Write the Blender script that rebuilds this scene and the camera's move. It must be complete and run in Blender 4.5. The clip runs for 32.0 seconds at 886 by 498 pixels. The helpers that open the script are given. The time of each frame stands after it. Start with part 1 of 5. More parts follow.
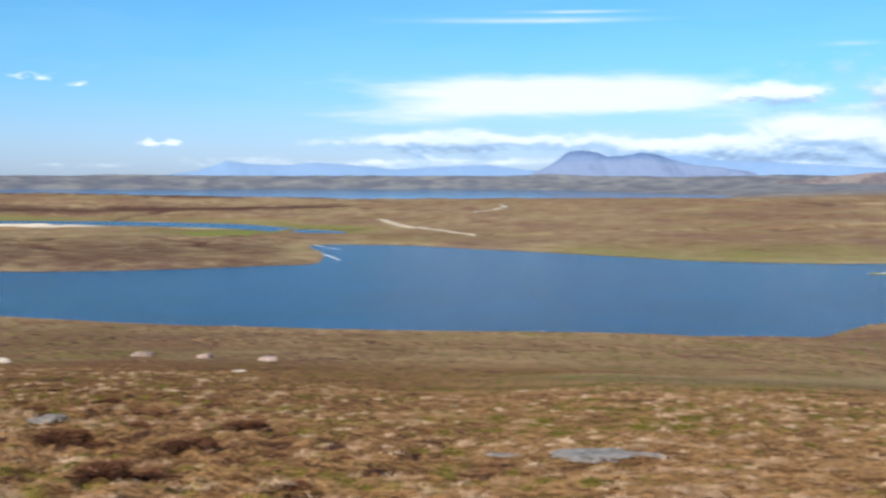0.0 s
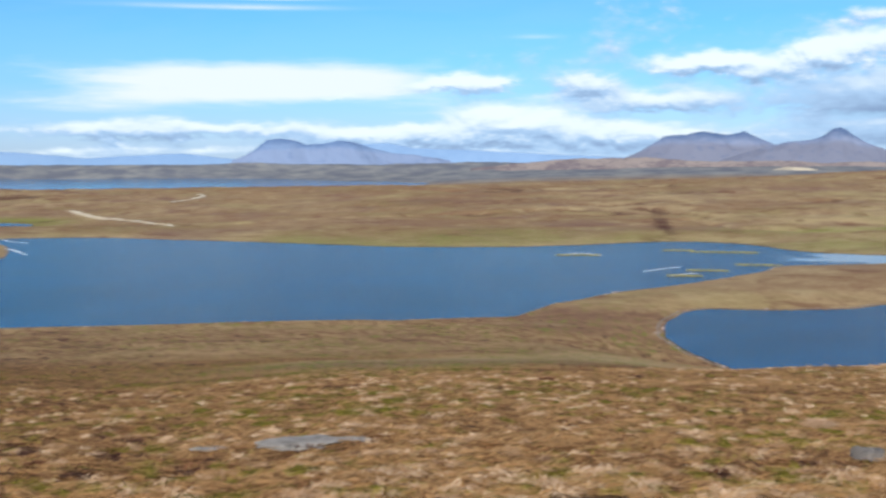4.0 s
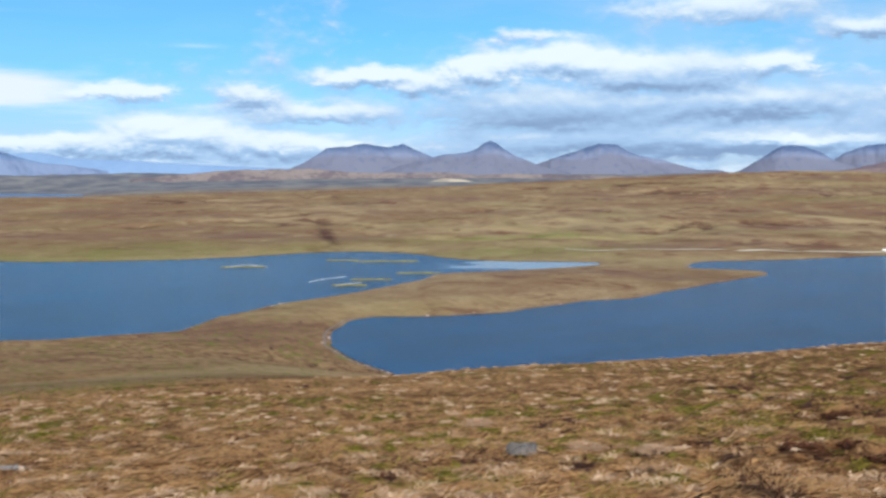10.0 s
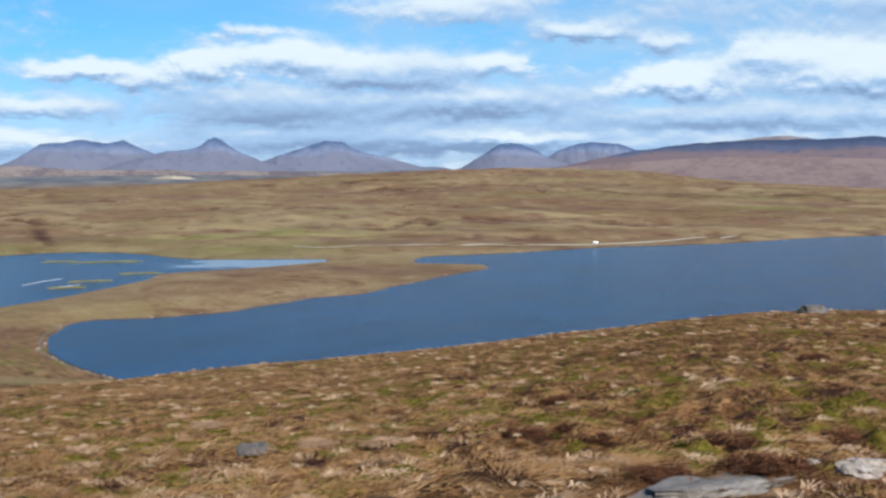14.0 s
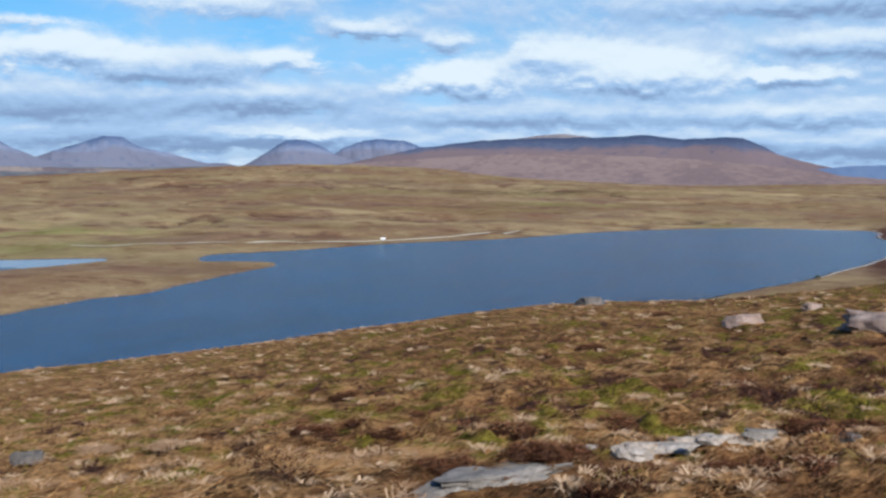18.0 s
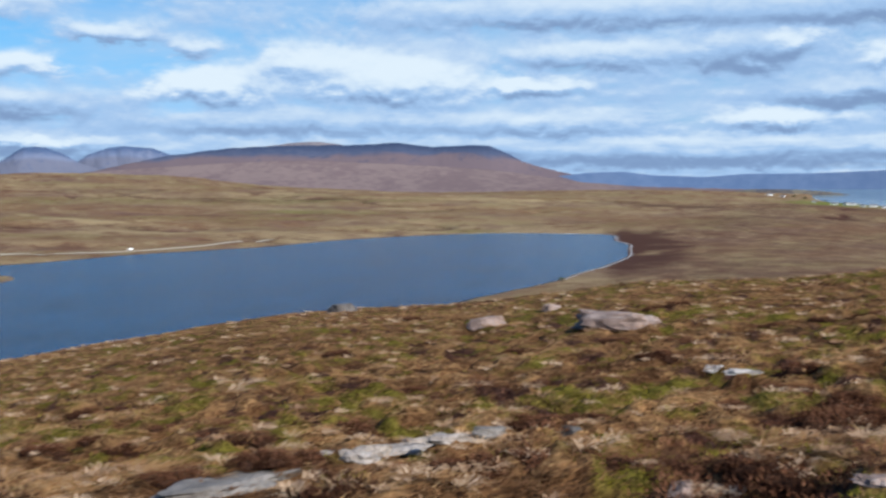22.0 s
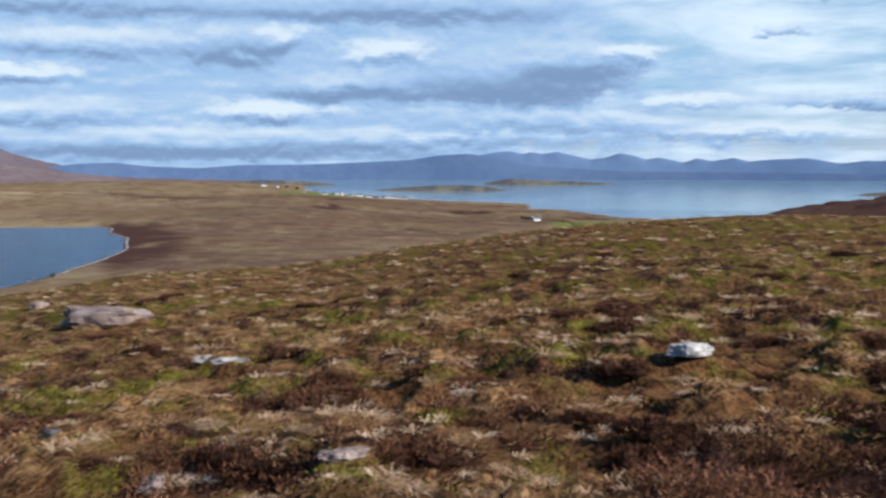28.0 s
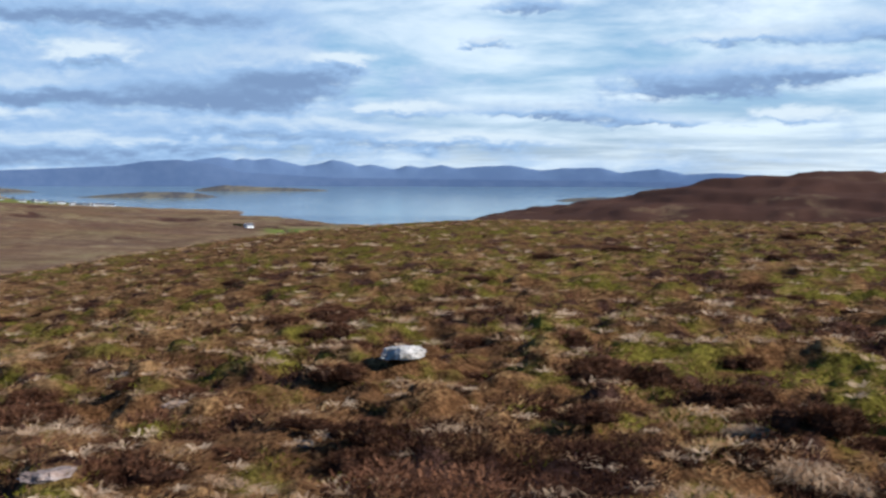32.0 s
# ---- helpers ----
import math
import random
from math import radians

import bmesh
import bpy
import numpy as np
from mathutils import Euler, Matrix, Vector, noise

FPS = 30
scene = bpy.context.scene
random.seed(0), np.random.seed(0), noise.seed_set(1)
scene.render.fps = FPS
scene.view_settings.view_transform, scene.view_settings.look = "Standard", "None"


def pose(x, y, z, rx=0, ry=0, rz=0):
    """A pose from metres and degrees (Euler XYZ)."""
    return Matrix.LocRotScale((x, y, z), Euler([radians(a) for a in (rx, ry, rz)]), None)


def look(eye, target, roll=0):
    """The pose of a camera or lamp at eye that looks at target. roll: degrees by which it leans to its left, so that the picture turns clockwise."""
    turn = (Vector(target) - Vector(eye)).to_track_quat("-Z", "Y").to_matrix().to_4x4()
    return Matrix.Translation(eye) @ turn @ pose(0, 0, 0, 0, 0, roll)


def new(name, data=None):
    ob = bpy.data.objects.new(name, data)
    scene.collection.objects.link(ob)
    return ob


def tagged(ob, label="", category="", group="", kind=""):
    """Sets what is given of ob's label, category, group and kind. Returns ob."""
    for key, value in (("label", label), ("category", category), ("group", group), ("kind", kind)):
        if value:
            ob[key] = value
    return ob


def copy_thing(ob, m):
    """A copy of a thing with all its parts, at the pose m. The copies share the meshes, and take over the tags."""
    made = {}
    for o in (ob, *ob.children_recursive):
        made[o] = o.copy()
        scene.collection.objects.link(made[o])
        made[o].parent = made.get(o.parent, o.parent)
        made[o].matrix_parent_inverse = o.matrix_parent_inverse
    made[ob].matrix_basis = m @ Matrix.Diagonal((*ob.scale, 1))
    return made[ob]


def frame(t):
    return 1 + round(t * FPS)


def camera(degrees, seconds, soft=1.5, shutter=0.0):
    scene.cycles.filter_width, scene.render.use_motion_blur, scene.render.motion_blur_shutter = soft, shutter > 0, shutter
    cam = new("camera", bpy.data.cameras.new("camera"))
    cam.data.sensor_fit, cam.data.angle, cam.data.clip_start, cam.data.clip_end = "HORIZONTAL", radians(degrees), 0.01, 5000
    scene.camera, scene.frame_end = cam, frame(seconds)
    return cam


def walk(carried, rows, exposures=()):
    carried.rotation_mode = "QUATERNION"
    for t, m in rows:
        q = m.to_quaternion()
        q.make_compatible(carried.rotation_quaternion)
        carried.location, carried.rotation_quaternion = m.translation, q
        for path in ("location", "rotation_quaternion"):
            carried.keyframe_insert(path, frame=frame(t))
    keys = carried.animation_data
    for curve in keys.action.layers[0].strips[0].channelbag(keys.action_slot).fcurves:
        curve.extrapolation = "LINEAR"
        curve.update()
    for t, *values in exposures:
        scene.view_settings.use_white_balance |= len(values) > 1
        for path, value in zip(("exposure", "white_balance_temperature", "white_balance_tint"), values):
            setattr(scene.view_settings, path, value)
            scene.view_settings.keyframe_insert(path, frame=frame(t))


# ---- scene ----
# Camera: stands on a moorland hillside and turns to the right.
EYE_Z = 75.0          # metres above the lochs
cam = camera(41.5, 32.0, soft=2.6, shutter=0.99)
# seconds, east and north of the first place, pitch, roll, yaw
PATH = [
    (0.0, 0.000, -0.000, -3.67, -0.13, 0.00),
    (0.5, 0.000, -0.000, -3.81, -0.16, -2.40),
    (1.0, 0.000, -0.000, -3.63, -0.10, -3.63),
    (1.5, 0.000, -0.000, -3.65, -0.13, -5.37),
    (2.0, 0.000, -0.000, -3.64, -0.14, -7.30),
    (2.5, 0.000, -0.000, -3.54, -0.09, -9.08),
    (3.0, 0.000, -0.000, -3.73, -0.05, -10.29),
    (3.5, 0.000, -0.000, -4.08, 0.02, -12.10),
    (4.0, 0.000, -0.000, -4.25, 0.16, -14.62),
    (4.5, 0.000, -0.000, -4.27, 0.12, -16.93),
    (6.5, 0.000, -0.000, -4.02, 0.06, -23.74),
    (7.0, 0.000, -0.000, -4.12, -0.03, -24.57),
    (7.5, 0.000, -0.000, -4.21, 0.02, -26.16),
    (8.0, 0.000, -0.000, -4.08, -0.04, -27.95),
    (8.5, 0.000, -0.000, -4.11, -0.03, -28.73),
    (9.0, 0.000, -0.000, -3.98, -0.21, -29.31),
    (9.5, 0.000, -0.000, -3.77, -0.04, -29.91),
    (10.0, 0.000, -0.000, -3.72, 0.01, -30.94),
    (10.5, 0.000, -0.000, -3.76, 0.02, -32.21),
    (11.0, 0.000, -0.000, -3.81, 0.01, -33.27),
    (11.5, 0.000, -0.000, -3.72, 0.05, -34.81),
    (12.0, 0.000, -0.000, -3.36, 0.16, -36.92),
    (12.5, 0.000, -0.000, -3.57, 0.02, -39.18),
    (13.0, 0.000, -0.000, -3.66, 0.05, -41.16),
    (13.5, 0.000, -0.000, -3.62, 0.05, -42.84),
    (14.0, 0.000, -0.000, -3.87, 0.05, -44.25),
    (14.5, 0.000, -0.000, -3.84, 0.04, -45.30),
    (16.5, 0.000, -0.000, -4.00, -0.10, -51.27),
    (17.0, 0.000, -0.000, -3.94, -0.12, -52.12),
    (17.5, 0.001, -0.003, -3.92, -0.13, -53.53),
    (18.0, 0.003, -0.013, -4.03, -0.11, -54.65),
    (18.5, 0.006, -0.027, -3.89, -0.15, -55.93),
    (19.0, 0.011, -0.047, -3.86, -0.12, -57.70),
    (19.5, 0.016, -0.070, -3.86, -0.10, -59.24),
    (20.0, 0.022, -0.096, -3.77, -0.09, -61.14),
    (20.5, 0.028, -0.124, -3.54, 0.02, -62.70),
    (21.0, 0.035, -0.154, -3.54, 0.05, -64.17),
    (21.5, 0.042, -0.184, -3.55, 0.07, -65.34),
    (22.0, 0.049, -0.215, -3.66, 0.09, -66.70),
    (22.5, 0.056, -0.245, -3.36, 0.10, -69.15),
    (23.0, 0.062, -0.273, -3.22, -0.10, -71.69),
    (23.5, 0.068, -0.299, -3.37, -0.04, -73.72),
    (24.0, 0.073, -0.322, -3.48, -0.08, -75.72),
    (24.5, 0.077, -0.341, -3.79, 0.04, -77.27),
    (25.0, 0.081, -0.356, -3.95, -0.03, -77.92),
    (25.5, 0.083, -0.365, -4.16, 0.17, -80.31),
    (26.0, 0.084, -0.369, -4.23, 0.02, -83.00),
    (26.5, 0.084, -0.369, -4.04, -0.04, -85.48),
    (28.5, 0.084, -0.369, -4.12, -0.01, -92.68),
    (29.0, 0.084, -0.369, -3.99, 0.00, -94.53),
    (29.5, 0.084, -0.369, -3.86, -0.02, -96.42),
    (30.0, 0.084, -0.369, -3.94, 0.01, -97.95),
    (30.5, 0.084, -0.369, -3.91, 0.00, -99.46),
    (31.0, 0.084, -0.369, -4.10, -0.01, -101.54),
    (31.5, 0.084, -0.369, -3.99, 0.01, -103.40),
    (32.0, 0.084, -0.369, -3.77, -0.17, -104.97),
]
walk(cam, [(t, pose(x, y, EYE_Z, 90 + p, r, w)) for t, x, y, p, r, w in PATH],
     exposures=[(0, 0.79, 6500, 10), (4, 0.70, 6500, 9), (8, 0.65, 6450, 9), (13, 0.57, 6350, 9), (19, 0.49, 6200, 10), (26, 0.46, 6120, 10), (32, 0.45, 6120, 10)])

# ---------------------------------------------------------------- light
SUN_AZ, SUN_EL = 207.0, 32.0


def compass(az, el, r=1.0):
    a, e = radians(az), radians(el)
    return Vector((r * math.cos(e) * math.sin(a), r * math.cos(e) * math.cos(a), r * math.sin(e)))


sun = new("sun", bpy.data.lights.new("sun", "SUN"))
sun.data.energy, sun.data.angle, sun.data.color = 5.0, radians(0.53), (1.0, 0.95, 0.88)
sun.matrix_world = look(compass(SUN_AZ, SUN_EL, 100), (0, 0, 0))


class Nodes:
    """Small helper to write node trees as expressions."""

    def __init__(self, tree):
        self.t = tree
        tree.nodes.clear()

    def put(self, kind, **props):
        n = self.t.nodes.new(kind)
        for k, v in props.items():
            setattr(n, k, v)
        return n

    def link(self, a, b):
        if isinstance(a, (int, float, tuple, list)):
            b.default_value = a
        else:
            self.t.links.new(a, b)

    def math(self, op, a, b=0.0, c=0.0, clamp=False):
        n = self.put("ShaderNodeMath", operation=op, use_clamp=clamp)
        for v, s in zip((a, b, c), n.inputs):
            self.link(v, s)
        return n.outputs[0]

    def add(self, a, b):
        return self.math("ADD", a, b)

    def sub(self, a, b):
        return self.math("SUBTRACT", a, b)

    def mul(self, a, b):
        return self.math("MULTIPLY", a, b)

    def ramp(self, x, lo, hi, to0=0.0, to1=1.0, smooth=True):
        n = self.put("ShaderNodeMapRange", interpolation_type="SMOOTHSTEP" if smooth else "LINEAR")
        for v, s in zip((x, lo, hi, to0, to1), n.inputs):
            self.link(v, s)
        return n.outputs[0]

    def mix(self, f, a, b, blend="MIX"):
        n = self.put("ShaderNodeMix", data_type="RGBA", blend_type=blend)
        for v, s in ((f, n.inputs[0]), (a, n.inputs[6]), (b, n.inputs[7])):
            if isinstance(v, tuple) and len(v) == 3:
                v = (*v, 1)
            self.link(v, s)
        return n.outputs[2]

    def xyz(self, x, y, z):
        n = self.put("ShaderNodeCombineXYZ")
        for v, s in zip((x, y, z), n.inputs):
            self.link(v, s)
        return n.outputs[0]

    def noise(self, vec, scale, detail=4.0, rough=0.55, distort=0.0, dims="3D"):
        n = self.put("ShaderNodeTexNoise", noise_dimensions=dims)
        self.link(vec, n.inputs["Vector"])
        for k, v in (("Scale", scale), ("Detail", detail), ("Roughness", rough), ("Distortion", distort)):
            n.inputs[k].default_value = v
        return n.outputs["Fac"]


# Sky: a clear blue sky with heaped clouds, given by compass degrees and height in degrees.
# a cloud: azimuth, height, half width, half height, weight, whiteness
CLOUDS_NORTH = [
    (-19.5, 4.5, 1.6, 0.2, 0.6, 0.8), (-17, 4.1, 0.8, 0.14, 0.5, 0.8), (-13.3, 1.45, 0.8, 0.16, 0.8, 1.0), (-8.5, 3.9, 2.2, 0.16, 0.35, 0.7),
    (9.5, 3.1, 1.6, 0.35, 0.6, 0.95), (15.5, 3.7, 2.3, 0.45, 0.8, 0.95), (18.0, 1.9, 3.2, 0.65, 0.9, 0.9), (21.6, 3.6, 1.2, 0.5, 0.9, 0.5),
    (13.0, 1.2, 5.0, 0.5, 0.8, 0.65), (2.0, 1.5, 7.0, 0.45, 0.7, 0.6), (27.0, 4.55, 1.8, 0.5, 1.0, 0.95), (32.6, 4.9, 1.5, 0.7, 1.0, 0.95), (30.0, 4.2, 1.6, 0.55, 0.9, 0.75),
    (25.0, 2.8, 3.2, 0.5, 0.7, 0.65), (22.5, 1.3, 5.0, 0.5, 0.6, 0.8),
]
CLOUDS_NORTHEAST = [
    (36.6, 5.3, 2.3, 0.8, 1.05, 0.95), (39.6, 4.6, 1.7, 0.8, 0.9, 0.7), (42.5, 4.6, 2.4, 0.95, 0.9, 0.5), (35.0, 6.6, 1.8, 0.3, 0.5, 0.5), (44.0, 7.6, 3.4, 0.8, 0.6, 0.75),
    (36.5, 2.9, 6.5, 1.1, 0.85, 0.28), (47.5, 1.5, 2.6, 0.25, 0.6, 0.9), (46.0, 3.2, 3.5, 0.6, 0.8, 0.3), (51.0, 6.5, 1.9, 0.55, 1.0, 0.42),
    (54.4, 5.9, 1.3, 0.5, 0.8, 0.5), (55.2, 4.1, 1.9, 0.75, 1.1, 1.0), (60.0, 5.2, 1.9, 0.8, 0.9, 0.75), (63.8, 4.3, 3.6, 1.0, 1.15, 1.0),
    (59.0, 2.4, 8.0, 0.55, 0.75, 0.25), (47.0, 5.0, 1.6, 0.5, 0.7, 0.9),
]
CLOUDS_EAST = [
    (70.8, 4.2, 1.8, 0.3, 0.8, 0.95), (74.0, 7.6, 8.5, 0.8, 0.8, 0.45), (74.5, 5.6, 4.5, 0.6, 0.7, 0.55), (72.0, 2.4, 5.0, 0.5, 0.6, 0.5),
    (81.0, 5.7, 2.1, 1.0, 0.95, 0.38), (83.2, 6.0, 1.0, 0.5, 0.6, 0.95), (88.4, 5.4, 1.5, 0.45, 0.8, 0.95), (82.2, 2.5, 2.2, 0.4, 0.9, 0.85),
    (85.8, 3.7, 3.2, 0.5, 0.9, 0.25), (94.5, 3.9, 4.8, 1.05, 1.15, 0.08), (97.6, 4.8, 2.6, 0.8, 1.0, 0.2), (89.0, 7.6, 6.5, 0.9, 0.95, 0.35),
    (100.6, 5.4, 1.4, 0.3, 0.6, 1.0), (97.0, 2.1, 6.0, 0.4, 0.7, 0.4),
]
CLOUDS_SOUTHEAST = [
    (107.0, 6.1, 1.2, 0.45, 0.9, 0.25), (109.0, 8.0, 2.4, 0.55, 0.95, 0.25), (110.5, 2.9, 3.2, 0.4, 0.8, 0.25), (117.6, 4.2, 3.8, 1.0, 1.15, 0.08),
    (115.0, 2.4, 2.5, 0.4, 0.85, 0.22), (121.5, 2.6, 2.2, 0.5, 0.8, 0.85), (122.5, 4.8, 2.8, 0.7, 0.9, 0.35), (104.5, 1.6, 6.0, 0.35, 0.6, 0.7),
    (41.0, 1.4, 8.0, 0.8, 0.85, 0.30), (62.0, 1.1, 13.0, 0.7, 0.8, 0.38), (80.0, 0.9, 9.0, 0.6, 0.7, 0.30), (119.0, 6.3, 3.5, 0.4, 0.7, 0.5), (92.0, 1.3, 9.0, 0.35, 0.55, 0.35), (126.0, 6.5, 4.0, 0.8, 0.8, 0.4), (102.5, 3.0, 2.6, 0.35, 0.6, 0.85),
]


def make_sky():
    world = bpy.data.worlds.new("world")
    scene.world = world
    world.use_nodes = True
    N = Nodes(world.node_tree)
    sep = N.put("ShaderNodeSeparateXYZ")
    N.link(N.put("ShaderNodeTexCoord").outputs["Generated"], sep.inputs[0])
    x, y, z = sep.outputs
    az = N.mul(N.math("ARCTAN2", x, y), 57.2958)
    el = N.mul(N.math("ARCSINE", z), 57.2958)
    elc = N.math("MAXIMUM", el, 0.0)

    def course(e):
        # cloud sheets flatten towards the horizon
        return N.mul(N.math("LOGARITHM", N.add(N.math("MAXIMUM", e, 0.0), 1.9), 2.7183), 4.6)

    def field(spots, e, a_=None):
        """Summed weight of the clouds at a height, the weight of their white, and how high in the cloud."""
        total, bright, high = 0.0, 0.0, 0.0
        for a, h0, w, h, k, white in spots:
            p = N.math("MULTIPLY_ADD", a_ or az, 1 / w, -a / w)
            up = N.math("MULTIPLY_ADD", e, 1 / h, -h0 / h)
            q = N.math("MAXIMUM", up, N.mul(up, -1.6))
            g = N.mul(N.math("EXPONENT", N.mul(N.math("MULTIPLY_ADD", p, p, N.mul(q, q)), -1.0)), k)
            total = N.add(total, g)
            bright = N.math("MULTIPLY_ADD", g, white, bright)
            high = N.math("MULTIPLY_ADD", g, up, high)
        return total, bright, high

    def heaps(e):
        """Uneven relief of the cloud sheet: billows with streaks between."""
        v = course(e)
        billow = N.noise(N.xyz(N.mul(az, 0.40), v, 3.1), 0.50, 9, 0.57, 0.25)
        streak = N.noise(N.xyz(N.mul(az, 0.13), N.mul(v, 1.1), 9.7), 0.8, 6, 0.58, 0.0)
        return N.math("MULTIPLY_ADD", N.sub(billow, 0.5), 1.35, N.mul(N.sub(streak, 0.5), N.ramp(e, 0.5, 4.0, 1.1, 0.6)))

    def lumps(e, k):
        """Ragged lumps within lumps that round the outlines of the clouds."""
        return N.sub(N.noise(N.xyz(N.mul(az, 0.6), N.mul(e, 1.3), k), 0.95, 10, 0.66, 0.3), 0.5)

    clouds = CLOUDS_NORTH + CLOUDS_NORTHEAST + CLOUDS_EAST + CLOUDS_SOUTHEAST

    def heaped(e):
        lump = lumps(e, 2.0)
        f = field(clouds, N.math("MULTIPLY_ADD", lump, 1.6, e), N.math("MULTIPLY_ADD", lumps(e, 11.0), 5.0, az))
        return f, lump

    (total, bright, high), lump = heaped(el)
    (over, _, _), lump_over = heaped(N.add(el, 0.32))
    base = N.add(N.ramp(az, 2, 28, -0.18, 0.12), N.ramp(az, 30, 74, 0.0, 0.24))
    base = N.sub(base, N.ramp(az, 88, 114, 0.0, 0.32))
    low = N.add(N.ramp(elc, 0.2, 2.6, 0.24, 0.0), N.mul(N.ramp(elc, 0.5, 3.0, 0.30, 0.0), N.mul(N.ramp(az, -16, -2), N.ramp(az, 22, 34, 1.0, 0.0))))
    here = N.add(N.add(N.math("MULTIPLY_ADD", total, 1.0, base), heaps(el)), N.mul(lump, 0.75))
    above = N.add(N.add(N.math("MULTIPLY_ADD", over, 1.0, base), heaps(N.add(el, 0.32))), N.mul(lump_over, 0.75))
    # broken cloud lies low; overhead the sky is clear
    open_ = N.ramp(el, 11, 24, 1.0, 0.0)
    dens = N.mul(N.ramp(N.add(here, low), 0.08, 0.56), open_)
    white = N.math("DIVIDE", N.add(bright, 0.18), N.add(total, 0.34))
    lift = N.math("DIVIDE", high, N.add(total, 0.34))
    lit = N.add(N.mul(N.sub(white, 0.5), 0.66), N.add(N.mul(lift, 0.24), N.mul(N.sub(here, above), 0.46)))
    lit = N.ramp(N.add(lit, N.mul(N.sub(here, 0.5), -0.10)), -0.50, 0.52)
    body = N.mix(N.ramp(lit, 0.0, 0.5), (0.27, 0.40, 0.63), (0.445, 0.655, 0.945))
    body = N.mix(N.ramp(lit, 0.40, 0.95), body, (0.91, 1.03, 1.10))
    sky = N.put("ShaderNodeTexSky", sky_type="NISHITA", sun_disc=False, sun_elevation=radians(SUN_EL),
                sun_rotation=radians(SUN_AZ), air_density=1.0, dust_density=0.3, ozone_density=2.0)
    blue = N.put("ShaderNodeVectorMath", operation="SCALE")
    N.link(sky.outputs[0], blue.inputs[0])
    blue.inputs["Scale"].default_value = 0.10
    air = N.mix(N.ramp(elc, 0.0, 7.0), (0.60, 0.84, 1.52), (0.38, 0.90, 1.32))
    tint = N.mix(1.0, blue.outputs[0], air, "MULTIPLY")
    # thin high veil, denser towards the sun's side and near the horizon
    veil_n = N.noise(N.xyz(N.mul(az, 0.10), N.mul(course(el), 0.8), 21.0), 0.9, 6, 0.6, 0.3)
    veil = N.math("MULTIPLY", N.ramp(az, 15, 80, 0.12, 0.95), N.ramp(veil_n, 0.32, 0.66, 0.25, 1.0), clamp=True)
    col = N.mix(N.mul(veil, N.ramp(el, 11, 24, 1.0, 0.15)), tint, N.mix(N.ramp(az, 75, 118), (0.54, 0.74, 0.98), (1.06, 1.19, 1.25)))
    # long white sheet over the northern hills, and two thin wisps above it
    wisp = N.noise(N.xyz(N.mul(az, 0.16), N.mul(course(el), 1.6), 5.0), 0.9, 7, 0.6, 0.2)
    sheet, _, _ = field([(4.4, 3.85, 8.4, 1.1, 1.0, 1.0), (9, 3.4, 7, 0.9, 0.55, 1.0), (-1, 2.7, 6, 0.7, 0.5, 1.0), (14, 2.4, 5, 0.7, 0.4, 1.0)], el)
    sheet = N.add(sheet, N.mul(N.sub(wisp, 0.5), 1.1))
    sheet = N.math("MULTIPLY", N.ramp(sheet, 0.20, 0.85), N.ramp(elc, 1.0, 3.0, 0.6, 0.97))
    thin, _, _ = field([(4.2, 7.35, 4.0, 0.14, 0.8, 1.0), (6.2, 7.75, 2.4, 0.08, 0.6, 1.0), (19.2, 6.0, 1.0, 0.12, 0.35, 1.0)], el)
    sheet = N.math("MAXIMUM", sheet, N.math("MULTIPLY", thin, N.ramp(wisp, 0.3, 0.6, 0.4, 1.0), clamp=True))
    col = N.mix(sheet, col, (0.90, 0.99, 1.04))
    col = N.mix(dens, col, body)
    bg = N.put("ShaderNodeBackground")
    N.link(col, bg.inputs[0])
    bg.inputs[1].default_value = 0.615
    N.link(bg.outputs[0], N.put("ShaderNodeOutputWorld").inputs[0])


make_sky()


# ---------------------------------------------------------------- materials
def material(name, rough=0.9, metal=0.0, spec=0.3):
    m = bpy.data.materials.new(name)
    m.use_nodes = True
    N = Nodes(m.node_tree)
    b = N.put("ShaderNodeBsdfPrincipled")
    b.inputs["Roughness"].default_value, b.inputs["Metallic"].default_value = rough, metal
    b.inputs["Specular IOR Level"].default_value = spec
    N.link(b.outputs[0], N.put("ShaderNodeOutputMaterial").inputs[0])
    return m, N, b


def bump(N, b, height, strength, distance):
    n = N.put("ShaderNodeBump")
    n.inputs["Strength"].default_value, n.inputs["Distance"].default_value = strength, distance
    N.link(height, n.inputs["Height"])
    N.link(n.outputs[0], b.inputs["Normal"])


def attribute(N, name):
    return N.put("ShaderNodeAttribute", attribute_name=name).outputs["Fac"]


def position(N):
    return N.put("ShaderNodeTexCoord").outputs["Object"]


HEATHER, STRAW, GREEN, PEAT_SHADE = (0.178, 0.106, 0.060), (0.285, 0.210, 0.115), (0.135, 0.155, 0.036), (0.07, 0.035, 0.025)
OLIVE, PURPLE = (0.215, 0.170, 0.082), (0.140, 0.082, 0.062)


